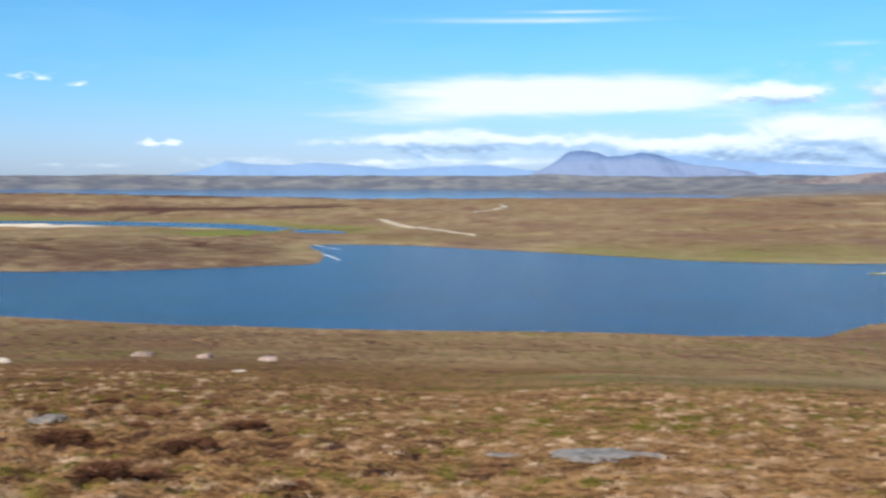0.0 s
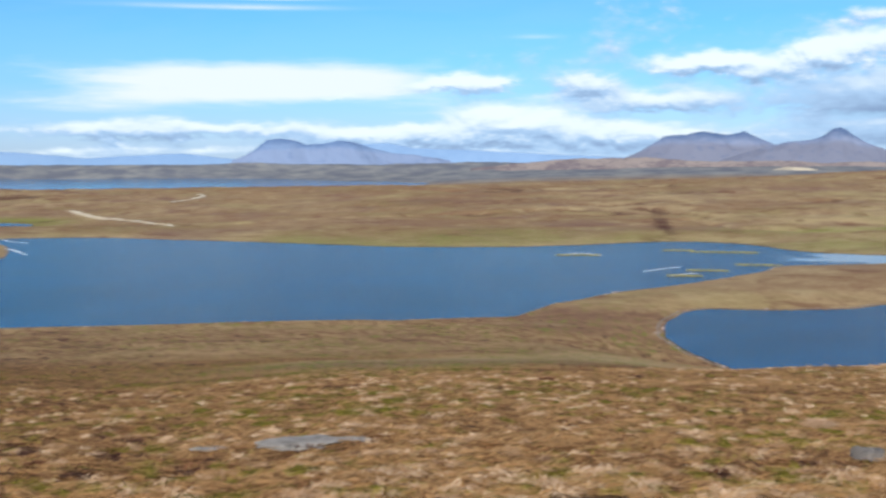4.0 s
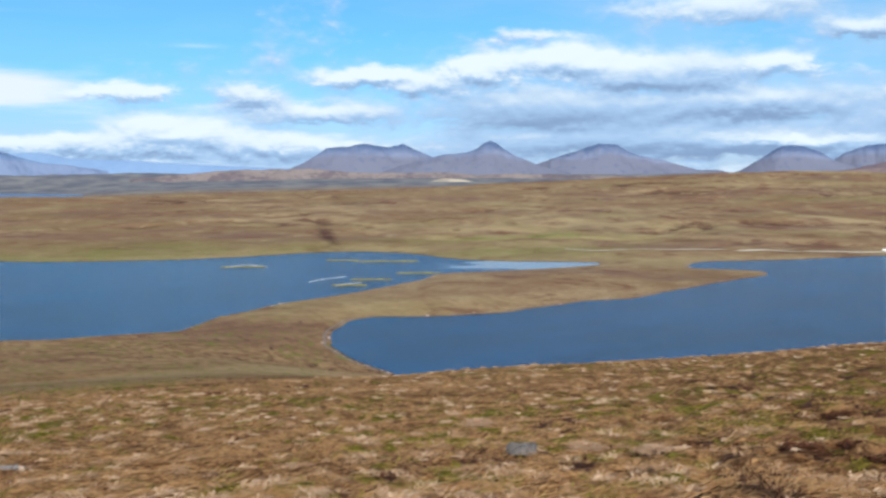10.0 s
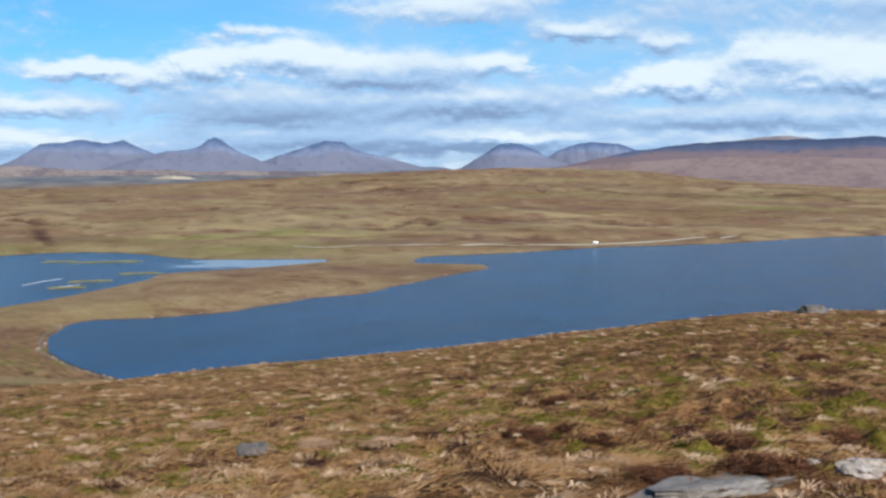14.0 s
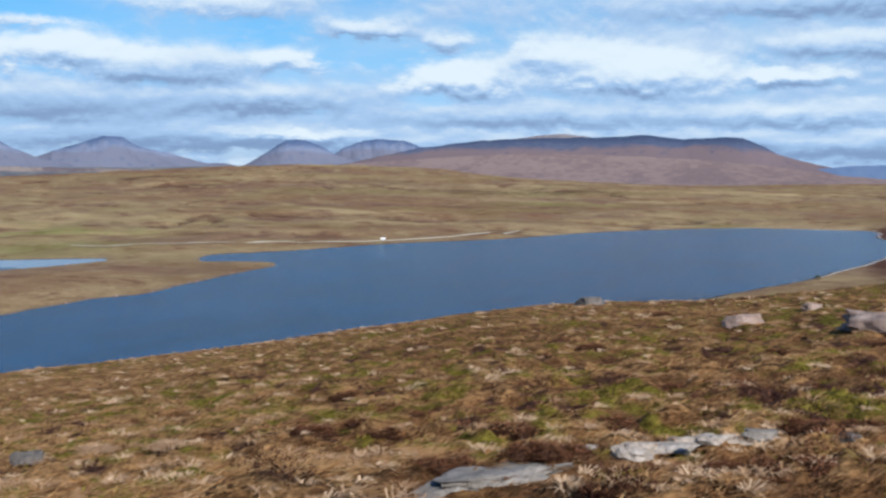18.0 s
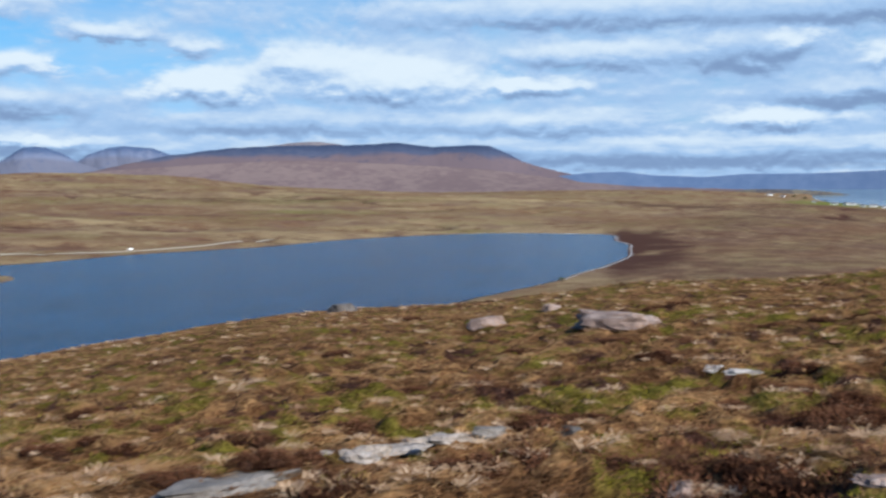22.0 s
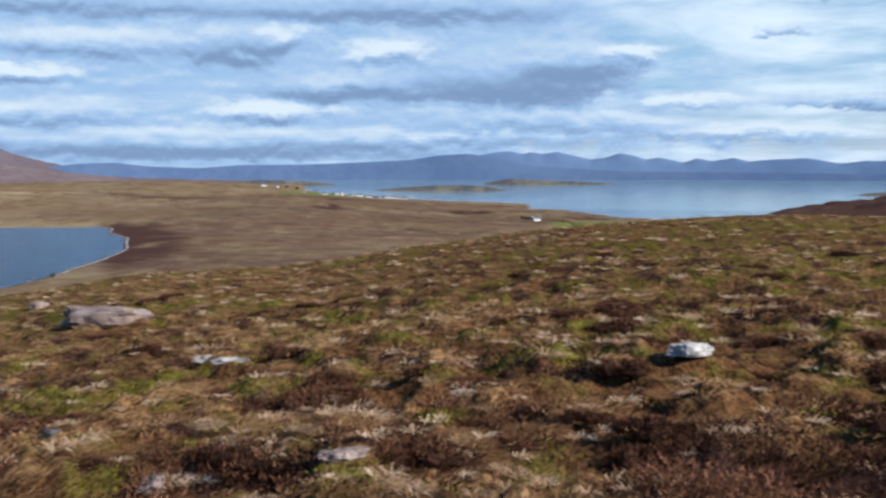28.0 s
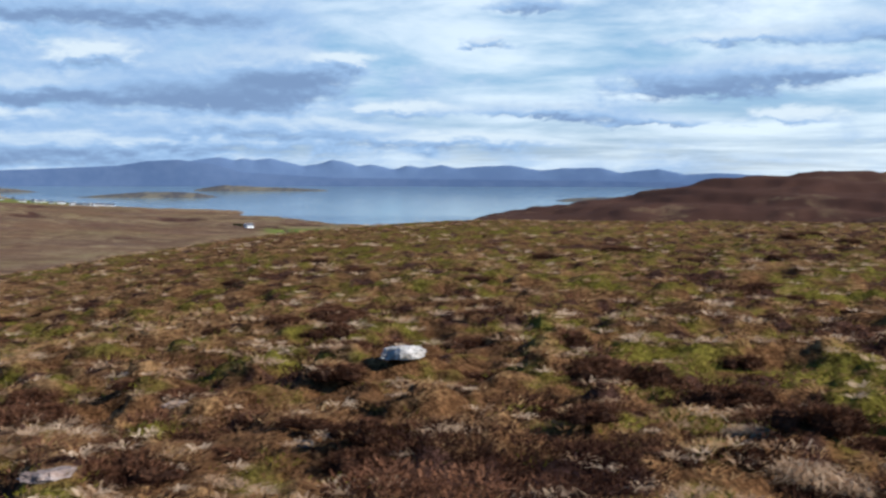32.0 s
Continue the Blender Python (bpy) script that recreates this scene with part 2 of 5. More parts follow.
def moor_material():
    m, N, b = material("moorland", 0.95, spec=0.02)
    p = position(N)
    fine = N.noise(p, 2.6, 6, 0.65)
    mid = N.noise(p, 0.35, 5, 0.6)
    big = N.noise(p, 0.045, 6, 0.62, 0.5)
    huge = N.noise(p, 0.004, 8, 0.66, 0.6)
    grass = attribute(N, "grass")
    green = attribute(N, "green")
    peat_shade = attribute(N, "peat_shade")
    mixed = N.add(N.mul(N.sub(fine, 0.5), 1.3), N.add(N.mul(N.sub(mid, 0.5), 1.2), N.add(N.mul(N.sub(big, 0.5), 1.2), N.mul(N.sub(huge, 0.5), 1.3))))
    blade = N.noise(p, 11.0, 5, 0.7)
    mixed = N.add(mixed, N.mul(attribute(N, "tufted_near"), N.add(N.mul(N.sub(fine, 0.5), 1.6), N.mul(N.sub(blade, 0.5), 2.2))))
    straw = N.ramp(N.add(mixed, grass), 0.0, 0.75)
    tufted_near = attribute(N, "tufted_near")
    # beyond the near tufts the colours are duller, with distance haze mixed in
    c = N.mix(straw, N.mix(tufted_near, HEATHER, (0.142, 0.070, 0.029)), N.mix(tufted_near, STRAW, (0.340, 0.194, 0.082)))
    far_n = N.noise(p, 0.0055, 8, 0.70, 0.3)
    c = N.mix(N.ramp(N.add(far_n, N.mul(N.sub(fine, 0.5), 0.25)), 0.48, 0.66, 0, 0.7), c, N.mix(tufted_near, OLIVE, (0.26, 0.165, 0.06)))
    c = N.mix(N.ramp(N.noise(p, 0.0065, 8, 0.70, 0.6), 0.46, 0.68, 0, 0.85), c, N.mix(tufted_near, PURPLE, (0.160, 0.086, 0.038)))
    patch = N.noise(p, 0.022, 7, 0.68, 0.4)
    c = N.mix(N.math("MULTIPLY", N.ramp(patch, 0.55, 0.68, 0, 0.5), N.sub(1.0, tufted_near)), c, (0.34, 0.275, 0.15))
    c = N.mix(N.math("MULTIPLY", N.ramp(patch, 0.46, 0.36, 0, 0.75), N.sub(1.0, tufted_near)), c, (0.115, 0.055, 0.035))
    greens = N.ramp(N.add(N.add(N.mul(N.sub(N.noise(p, 0.8, 4, 0.6), 0.5), 1.4), N.mul(N.sub(huge, 0.5), -1.0)), green), 0.25, 0.85)
    c = N.mix(greens, c, N.mix(tufted_near, GREEN, (0.150, 0.125, 0.022)))
    dark = N.ramp(N.add(N.mul(N.sub(fine, 0.5), -1.2), N.add(peat_shade, N.mul(N.sub(big, 0.5), -0.8))), 0.35, 0.9)
    c = N.mix(dark, c, PEAT_SHADE)
    # matted stalks combed by the wind, with dark gaps drawn between them
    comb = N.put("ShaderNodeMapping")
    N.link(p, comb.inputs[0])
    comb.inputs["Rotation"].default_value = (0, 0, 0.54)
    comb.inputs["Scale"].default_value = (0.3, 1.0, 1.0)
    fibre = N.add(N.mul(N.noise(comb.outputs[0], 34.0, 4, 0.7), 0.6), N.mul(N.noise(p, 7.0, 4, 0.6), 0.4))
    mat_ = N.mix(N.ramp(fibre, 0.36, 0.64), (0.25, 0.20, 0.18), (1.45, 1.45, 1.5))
    c = N.mix(tufted_near, c, N.mix(1.0, c, mat_, "MULTIPLY"))
    c = N.mix(attribute(N, "sand"), c, (0.62, 0.53, 0.40))
    c = N.mix(attribute(N, "track"), c, (0.50, 0.42, 0.30))
    # grey rocky land, blued by distance haze put into its colour
    hazed_knoll = N.mix(N.ramp(N.noise(p, 0.012, 5, 0.55), 0.35, 0.66), (0.092, 0.098, 0.118), (0.165, 0.165, 0.162))
    c = N.mix(attribute(N, "rock"), c, hazed_knoll)
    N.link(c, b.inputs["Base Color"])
    bump(N, b, N.add(N.add(fine, mid), N.add(N.mul(blade, 0.6), N.mul(fibre, 0.3))), 0.9, 0.16)
    return m


def water_material(name, colour, rough, wave, calm=False):
    m, N, b = material(name, rough, spec=0.17 if calm else 0.5)
    p = position(N)
    big = N.noise(p, 0.012, 5, 0.6)
    gust = N.noise(N.put("ShaderNodeMapping").outputs[0], 0.05, 5, 0.6)
    stretch = next(n for n in N.t.nodes if n.type == "MAPPING")
    N.link(p, stretch.inputs[0])
    stretch.inputs["Rotation"].default_value = (0, 0, 0.6)
    stretch.inputs["Scale"].default_value = (0.25, 1.0, 1.0)
    c = N.mix(N.ramp(N.add(N.mul(big, 0.5), N.mul(gust, 0.5)), 0.36, 0.64), tuple(v * 0.72 for v in colour), tuple(v * 1.28 for v in colour))
    if not calm:
        # mirrored sky put into the colour: pale to the southeast, deep blue north
        north = N.put("ShaderNodeSeparateXYZ")
        N.link(p, north.inputs[0])
        c = N.mix(N.ramp(north.outputs[1], 600, 1800), c, (0.010, 0.085, 0.20))
    N.link(c, b.inputs["Base Color"])
    b.inputs["IOR"].default_value = 1.33
    bump(N, b, N.add(N.noise(p, 0.9, 4, 0.6), N.noise(p, 0.25, 3, 0.5)), wave, 0.5)
    if calm:
        # sheltered water at the reedy end lies smooth
        d = N.put("ShaderNodeVectorMath", operation="DISTANCE")
        N.link(p, d.inputs[0])
        d.inputs[1].default_value = (560, 778, 0)
        still = N.ramp(N.add(d.outputs["Value"], N.mul(N.noise(p, 0.03, 4, 0.6), 120)), 110, 165, 0.0, 1.0)
        N.link(N.mul(still, wave), next(n for n in N.t.nodes if n.type == "BUMP").inputs["Strength"])
        N.link(N.ramp(still, 0, 1, 0.10, rough), b.inputs["Roughness"])
    return m


def stone_material(name, a, c2, scale=3.0):
    m, N, b = material(name, 0.85)
    p = position(N)
    n1, n2 = N.noise(p, scale, 8, 0.65), N.noise(p, scale * 5, 5, 0.7)
    c = N.mix(N.ramp(n1, 0.32, 0.68), a, c2)
    c = N.mix(N.ramp(n2, 0.55, 0.75, 0, 0.45), c, tuple(min(0.8, v * 1.5) for v in c2))
    crack = N.noise(p, scale * 1.1, 6, 0.6, 1.5)
    c = N.mix(N.ramp(N.math("ABSOLUTE", N.sub(crack, 0.5)), 0.0, 0.03, 0.45, 0.0), c, (0.06, 0.052, 0.045))
    c = N.mix(N.ramp(N.noise(p, scale * 1.7, 4, 0.6), 0.6, 0.75, 0, 0.4), c, (0.09, 0.08, 0.068))
    up = N.put("ShaderNodeSeparateXYZ")
    N.link(N.put("ShaderNodeNewGeometry").outputs["Normal"], up.inputs[0])
    lichen = N.mul(N.ramp(N.add(up.outputs[2], N.mul(N.sub(n1, 0.5), 1.6)), 0.55, 0.95), N.ramp(n2, 0.40, 0.60, 0.1, 0.55))
    c = N.mix(lichen, c, tuple(0.6 * v + 0.4 * max(c2) for v in c2))
    N.link(c, b.inputs["Base Color"])
    bump(N, b, N.add(n1, n2), 0.9, 0.08)
    return m


def hill_material(name, a, c2, scale=0.004, skirt=None, cap=None, lay=(0.018, 2.2)):
    m, N, b = material(name, 1.0, spec=0.0)
    p = position(N)
    n1, n2 = N.noise(p, scale, 8, 0.6, 0.4), N.noise(p, scale * 6, 6, 0.65)
    c = N.mix(N.ramp(N.add(N.mul(n1, 0.55), N.mul(n2, 0.45)), 0.42, 0.58), a, c2)
    if skirt:
        # heath on the lower slopes, scree chutes above, dark tops: bare crags plus painted cloud shadow
        rise, along = attribute(N, "rise"), attribute(N, "along")
        chute = N.noise(N.xyz(N.mul(along, lay[0]), N.mul(rise, lay[1]), N.mul(n1, 3.0)), 1.0, 7, 0.62, 0.8)
        c = N.mix(N.ramp(chute, 0.50, 0.64, 0, 0.75), c, tuple(v * 1.12 for v in c2))
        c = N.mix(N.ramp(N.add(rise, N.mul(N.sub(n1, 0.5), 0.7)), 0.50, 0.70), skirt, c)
        crag_shade = N.add(rise, N.add(N.mul(N.sub(chute, 0.5), 0.55), N.mul(N.sub(n1, 0.5), 0.4)))
        c = N.mix(N.ramp(crag_shade, 0.66, 0.92, 0, 0.95), c, cap)
        # scattered dark patches, cloud shadow put into the colour
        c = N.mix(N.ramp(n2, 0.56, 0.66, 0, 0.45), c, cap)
    N.link(c, b.inputs["Base Color"])
    return m


MOOR = moor_material()
LOCH = water_material("loch_water", (0.0002, 0.034, 0.088), 0.18, 1.25, True)
# the sea's pale base colour includes sunlit glitter
SEA = water_material("sea_water", (0.15, 0.235, 0.27), 0.12, 0.06)


# ---------------------------------------------------------------- land
def lattice(ix, iy, seed):
    h = (ix.astype(np.int64) * 374761393 + iy.astype(np.int64) * 668265263 + seed * 974634777) & 0x7FFFFFFF
    h = ((h ^ (h >> 13)) * 1274126177) & 0x7FFFFFFF
    return ((h ^ (h >> 16)) & 0xFFFF) / 65535.0


def value_noise(x, y, seed):
    ix, iy = np.floor(x), np.floor(y)
    fx, fy = x - ix, y - iy
    fx, fy = fx * fx * (3 - 2 * fx), fy * fy * (3 - 2 * fy)
    a, b = lattice(ix, iy, seed), lattice(ix + 1, iy, seed)
    c, d = lattice(ix, iy + 1, seed), lattice(ix + 1, iy + 1, seed)
    return (a + (b - a) * fx) * (1 - fy) + (c + (d - c) * fx) * fy


def fbm(x, y, size, seed, octaves=4, gain=0.5):
    """Fractal noise, about -0.5 to 0.5; size: metres of the largest forms."""
    total, amp, norm = 0.0, 1.0, 0.0
    for k in range(octaves):
        s = 2.0 ** k / size
        total = total + amp * (value_noise(x * s + 17.3 * k, y * s - 9.1 * k, seed + k) - 0.5)
        norm += amp
        amp *= gain
    return total / norm


def squeeze(r):
    """Distances past 2.5 km are drawn in, so that the far land stays in reach."""
    return np.where(r < 2500, r, 2500 + 2400 * (1 - np.exp(-np.maximum(r - 2500, 0) / 3500)))


# heights of the land by compass direction (columns) at some distances
AZ = [-30, -20, -10, 0, 10, 20, 28, 36, 44, 52, 60, 68, 76, 84, 92, 100, 106, 112, 118, 124, 132]
BROW = [-9.7, -9.9, -10.5, -10.8, -10.4, -10.2, -9.9, -9.35, -8.75, -7.7, -6.7, -6.35, -5.35, -4.9, -3.8, -2.8, -2.4, -2.4, -2.36, -2.3, -2.2]
BROW_R = [70, 70, 70, 70, 70, 75, 90, 110, 115, 110, 105, 100, 90, 85, 80, 85, 90, 90, 90, 90, 90]
EL_250 = [-8.6, -8.7, -9.1, -9.4, -9.4, -9.5, -10.1, -9.9, -9.3, -8.3, -7.3, -6.9, -5.9, -5.4, -4.3, -3.3, -2.9, -2.9, -2.9, -2.8, -2.7]
EL_420 = [-7.9, -8.0, -8.2, -8.4, -8.5, -8.8, -9.7, -10.0, -9.3, -8.2, -7.3, -7.1, -6.0, -5.4, -4.3, -3.3, -2.9, -2.9, -2.9, -2.8, -2.7]
NEAR_RINGS = [
    (600, [5, 3, 0, 0, 0, 2, 4, 2, 0, 0, 0, 1, 9, 18, 30, 40, 44, 44, 44, 45, 45]),
    (900, [8, 6, 4, 0, 0, 3, 4, 4, 0, 0, 0, 0, 3, 5, 8, 15, 38, 53, 69, 75, 70]),
    (1300, [5, 5, 4, 2, 4, 5, 6, 8, 8, 5, 3, 3, 3, 2, -4, -2, 5, 30, 50, 60, 55]),
    (1900, [-12, -14, -16, -8, 2, 10, 14, 18, 20, 16, 12, 8, 5, 2, -12, -17, -25, -15, 5, 20, 20]),
]
MID_RINGS = [
    (2600, [-5, -8, -5, 4, 12, 18, 25, 35, 42, 42, 35, 25, 15, 5, -14, -27, -28, -28, -25, -20, -20]),
    (3500, [22, 20, 5, 0, 4, 4, 24, 50, 74, 76, 35, 14, 18, -8, -28, -30, -30, -30, -30, -30, -30]),
    (5000, [-36, -36, -36, -36, -32, -2, 10, 15, 40, 40, 5, -5, 5, -12, -30, -30, -30, -30, -30, -30, -30]),
]
FAR_RINGS = [
    (7000, [-30, -30, -30, -30, -10, 25, 40, 40, 40, 30, -10, -20, -20, -30, -30, -30, -30, -30, -30, -30, -30]),
    (9000, [50, 55, 58, 55, 60, 66, 60, 60, 60, 40, -20, -20, -20, -30, -30, -30, -30, -30, -30, -30, -30]),
    (14000, [20, 20, 20, 20, 20, 20, 20, 20, 20, 20, -20, -20, -20, -30, -30, -30, -30, -30, -30, -30, -30]),
]
RINGS = NEAR_RINGS + MID_RINGS + FAR_RINGS
# shorelines, metres east and north
LOCH_ONE = [(-420, 720), (-320, 640), (-230, 605), (-136, 577), (-23, 556), (85, 549), (127, 538), (189, 542), (234, 597), (284, 632),
            (336, 660), (403, 706), (445, 745), (480, 742), (603, 750), (618, 768), (537, 850), (535, 930), (509, 990), (453, 1005),
            (369, 985), (294, 990), (206, 1025), (116, 1106), (64, 1145), (-20, 1213), (-104, 1239), (-140, 1209), (-112, 1090),
            (-106, 979), (-131, 954), (-214, 912), (-295, 889), (-420, 870)]
LOCH_TWO = [(213, 366), (206, 388), (207, 412), (212, 443), (222, 480), (244, 514), (275, 540), (306, 530), (341, 523), (376, 531), (425, 544),
            (459, 543), (511, 566), (570, 590), (640, 614), (665, 640), (640, 690), (690, 735), (774, 712), (898, 700), (1044, 650),
            (1168, 640), (1290, 598), (1375, 545), (1408, 490), (1412, 440), (1418, 396), (1385, 366), (1300, 344), (1210, 306), (1112, 282), (1004, 258), (864, 251), (770, 250), (678, 256), (560, 262), (430, 262), (320, 290)]
BAY = [(-1000, 2260), (-600, 2230), (-364, 2124), (-245, 1960), (-161, 1830), (-200, 1720), (-227, 1653), (-327, 1625), (-330, 1680),
       (-260, 1750), (-270, 1850), (-420, 1990), (-700, 2090), (-1000, 2110)]
TRACK = [(-110, 2080), (-58, 1884), (-3, 1651), (42, 1412)]


def smooth_ring(pts, per=6, jag=0.0, closed=True):
    p = np.array(pts, float)
    n = len(p)
    out = []
    for i in range(n if closed else n - 1):
        a, b, c, d = (p[(i - 1) % n], p[i], p[(i + 1) % n], p[(i + 2) % n]) if closed else (p[max(i - 1, 0)], p[i], p[i + 1], p[min(i + 2, n - 1)])
        for t in np.arange(per) / per:
            out.append(0.5 * (2 * b + (c - a) * t + (2 * a - 5 * b + 4 * c - d) * t * t + (3 * b - a - 3 * c + d) * t ** 3))
    out = np.array(out)
    if jag:
        out[:, 0] += jag * 2 * fbm(out[:, 0], out[:, 1], 30, 71)
        out[:, 1] += jag * 2 * fbm(out[:, 0], out[:, 1], 30, 83)
    return out


def shore_distance(x, y, ring, closed=True, reach=260):
    """Metres from a shoreline, below zero inside."""
    far = np.full(x.shape, float(reach))
    lo, hi = ring.min(0) - reach, ring.max(0) + reach
    near = np.nonzero((x > lo[0]) & (x < hi[0]) & (y > lo[1]) & (y < hi[1]))
    px, py = x[near], y[near]
    best, inside = np.full(px.shape, 1e12), np.zeros(px.shape, bool)
    n = len(ring)
    for i in range(n if closed else n - 1):
        (ax, ay), (bx, by) = ring[i], ring[(i + 1) % n]
        dx, dy = bx - ax, by - ay
        t = np.clip(((px - ax) * dx + (py - ay) * dy) / (dx * dx + dy * dy + 1e-9), 0, 1)
        best = np.minimum(best, (px - ax - t * dx) ** 2 + (py - ay - t * dy) ** 2)
        if closed and ay != by:
            inside ^= ((ay > py) != (by > py)) & (px < (bx - ax) * (py - ay) / (by - ay) + ax)
    d = np.sqrt(best)
    far[near] = np.where(inside, -d, np.minimum(d, reach))
    return far


CHANNEL = [(-329, 1623), (-261, 1612), (-216, 1628), (-194, 1680), (-152, 1810), (-167, 1872), (-226, 1917), (-240, 1859), (-225, 1724), (-255, 1677), (-310, 1667)]
SHORES = [(smooth_ring(LOCH_ONE, 6, 5.0), 0.0, 120.0), (smooth_ring(LOCH_TWO, 6, 4.0), 0.0, 70.0), (smooth_ring(BAY, 5, 6.0), -17.0, 150.0), (smooth_ring(CHANNEL, 5, 2.0), -16.8, 30.0)]


def by_azimuth(az, values):
    """Smooth course of a table over the compass, closed behind the camera."""
    a = np.where(az < -30, az + 360, az)
    knots = np.array(AZ + [180, 260, 330], float)
    vals = np.array(list(values) + [values[-1], 0.5 * (values[-1] + values[0]), values[0]], float)
    i = np.clip(np.searchsorted(knots, a, side="right") - 1, 0, len(knots) - 2)
    t = (a - knots[i]) / (knots[i + 1] - knots[i])
    slope = np.gradient(vals, knots)
    h = knots[i + 1] - knots[i]
    t2, t3 = t * t, t * t * t
    return (2 * t3 - 3 * t2 + 1) * vals[i] + (t3 - 2 * t2 + t) * h * slope[i] * 0.8 + (3 * t2 - 2 * t3) * vals[i + 1] + (t3 - t2) * h * slope[i + 1] * 0.8


def hummocks(x, y):
    """Tussocky unevenness of the near moor, about 0 to 1: grassy crowns and hollows."""
    n = fbm(x, y, 0.48, 5, 3, 0.6) + 0.14 * fbm(x, y, 2.4, 7, 2)
    return np.clip(0.5 + 1.5 * n, 0, 1)


def gullies(x, y, r):
    """Where small burns have cut into the far moor: 0 to 1 in their beds, and the course noise."""
    n = fbm(x, y, 430, 311, 4)
    where = np.clip((r - 1050) / 250, 0, 1) * np.clip((4200 - r) / 600, 0, 1)
    return np.exp(-(n / 0.014) ** 2) * where, n, where


def knolls(x, y, r, az):
    """The hummocky pasture beyond the narrow end of the first loch."""
    return np.exp(-((az - 35.5) / 6.5) ** 2 - ((r - 1330) / 260) ** 2)


def land(x, y):
    """Height of the ground at places in true metres, with the distances to the shores."""
    r = np.maximum(np.hypot(x, y), 0.3)
    az = np.degrees(np.arctan2(x, y))
    brow_r = by_azimuth(az, BROW_R)
    fall = -np.tan(np.radians(by_azimuth(az, BROW))) - 1.6 / brow_r
    foot = 8.0
    near = EYE_Z - 1.6 - fall * np.where(r < foot, r * r / (2 * foot), r - foot / 2) * np.where(r < foot, 1, r / np.maximum(r - foot / 2, 1))
    z250 = EYE_Z + 250 * np.tan(np.radians(by_azimuth(az, EL_250)))
    z420 = EYE_Z + 420 * np.tan(np.radians(by_azimuth(az, EL_420)))
    ends = [(np.full_like(r, 0) + brow_r, EYE_Z - 1.6 - fall * brow_r), (np.full_like(r, 250.0), z250), (np.full_like(r, 420.0), z420)]
    ends += [(np.full_like(r, float(d)), by_azimuth(az, v)) for d, v in RINGS]
    z = near.copy()
    for (r0, z0), (r1, z1) in zip(ends[:-1], ends[1:]):
        t = np.clip((r - r0) / (r1 - r0), 0, 1)
        if r1.flat[0] > 600.5:
            t = t * t * (3 - 2 * t) * 0.5 + t * 0.5
        z = np.where(r > r0, z0 + (z1 - z0) * t, z)
    # unevenness grows with the distance
    lumpy = np.interp(az, [-25, -8, 5, 38, 58, 80, 130], [0.36, 0.30, 0.22, 0.24, 0.32, 0.36, 0.36])
    z = z + lumpy * (hummocks(x, y) - 0.5) * np.clip(70 / r, 0, 1) * np.clip((r - 1.5) / 3, 0, 1) + 0.45 * fbm(x, y, 7, 11, 3) * np.clip(r / 12, 0, 1)
    z = z + 1.6 * fbm(x, y, 45, 23, 4) * np.clip((r - 60) / 150, 0, 1) + 9 * fbm(x, y, 95, 29, 5, 0.6) * np.clip((r - 950) / 500, 0, 1) + 11 * fbm(x, y, 60, 37, 5, 0.6) * np.clip((az - 105) / 3, 0, 1) * np.clip((r - 250) / 300, 0, 1) * (r < 2600) + 9 * fbm(x, y, 260, 31, 5) * np.clip((r - 1100) / 900, 0, 1)
    z = z + 60 * fbm(x, y, 900, 41, 6, 0.6) * np.clip((r - 6500) / 2500, 0, 1)
    z = z - 6 * gullies(x, y, r)[0] + 16 * knolls(x, y, r, az) * fbm(x, y, 80, 321, 4, 0.6)
    # rock ledges on the moor hill
    ledge = np.clip((az - 104) / 4, 0, 1) * np.clip((r - 420) / 150, 0, 1) * (r < 1500)
    z = z + 1.3 * ledge * np.sin(z * 0.75 + 9 * fbm(x, y, 110, 181, 3))
    z = z - 120 * np.clip((az - 84) / 4, 0, 1) * np.clip((r - 3600) / 1200, 0, 1)
    dists = []
    for ring, level, width in SHORES:
        d = shore_distance(x, y, ring)
        t = np.clip(d / width, 0, 1)
        t = t * t * (3 - 2 * t)
        bank = level + np.where(d > 0, 0.35 + 0.03 * d, np.maximum(-2.5, 0.35 + 0.25 * d))
        z = np.where(d < width, bank + (np.maximum(z, level + 0.3) - bank) * t, z)
        dists.append(d)
    return z, dists


def near_cover(x, y, az):
    """How far heather and green grass cover the near ground, 0 to 1."""
    more = np.interp(az, [-25, -5, 10, 40, 60, 90, 130], [0.11, 0.06, -0.02, 0.00, 0.07, 0.09, 0.15])
    r = np.hypot(x, y)
    more = more + 0.22 * np.clip((az - 104) / 3, 0, 1) * np.clip((117 - az) / 3, 0, 1) * np.clip((8 - r) / 1.5, 0, 1)
    heath = np.clip((fbm(x, y, 0.55, 211, 3) + 0.22 * fbm(x, y, 4, 217, 2) + 0.14 * fbm(x, y, 34, 219, 3) + more - 0.15) * 6.5, 0, 1)
    wet = np.interp(az, [-25, 0, 25, 45, 70, 100, 130], [0.20, 0.16, 0.13, 0.17, 0.31, 0.33, 0.30])
    green = np.clip((fbm(x, y, 0.5, 223, 3) + 0.4 * fbm(x, y, 6, 227, 2) + 0.35 * fbm(x, y, 40, 229, 3) + wet - 0.17) * 4.0, 0, 1) * (1 - 0.7 * heath)
    return heath, green


def to_world(x, y, z):
    r = np.maximum(np.hypot(x, y), 1e-6)
    k = squeeze(r) / r
    return x * k, y * k, EYE_Z + (z - EYE_Z) * k


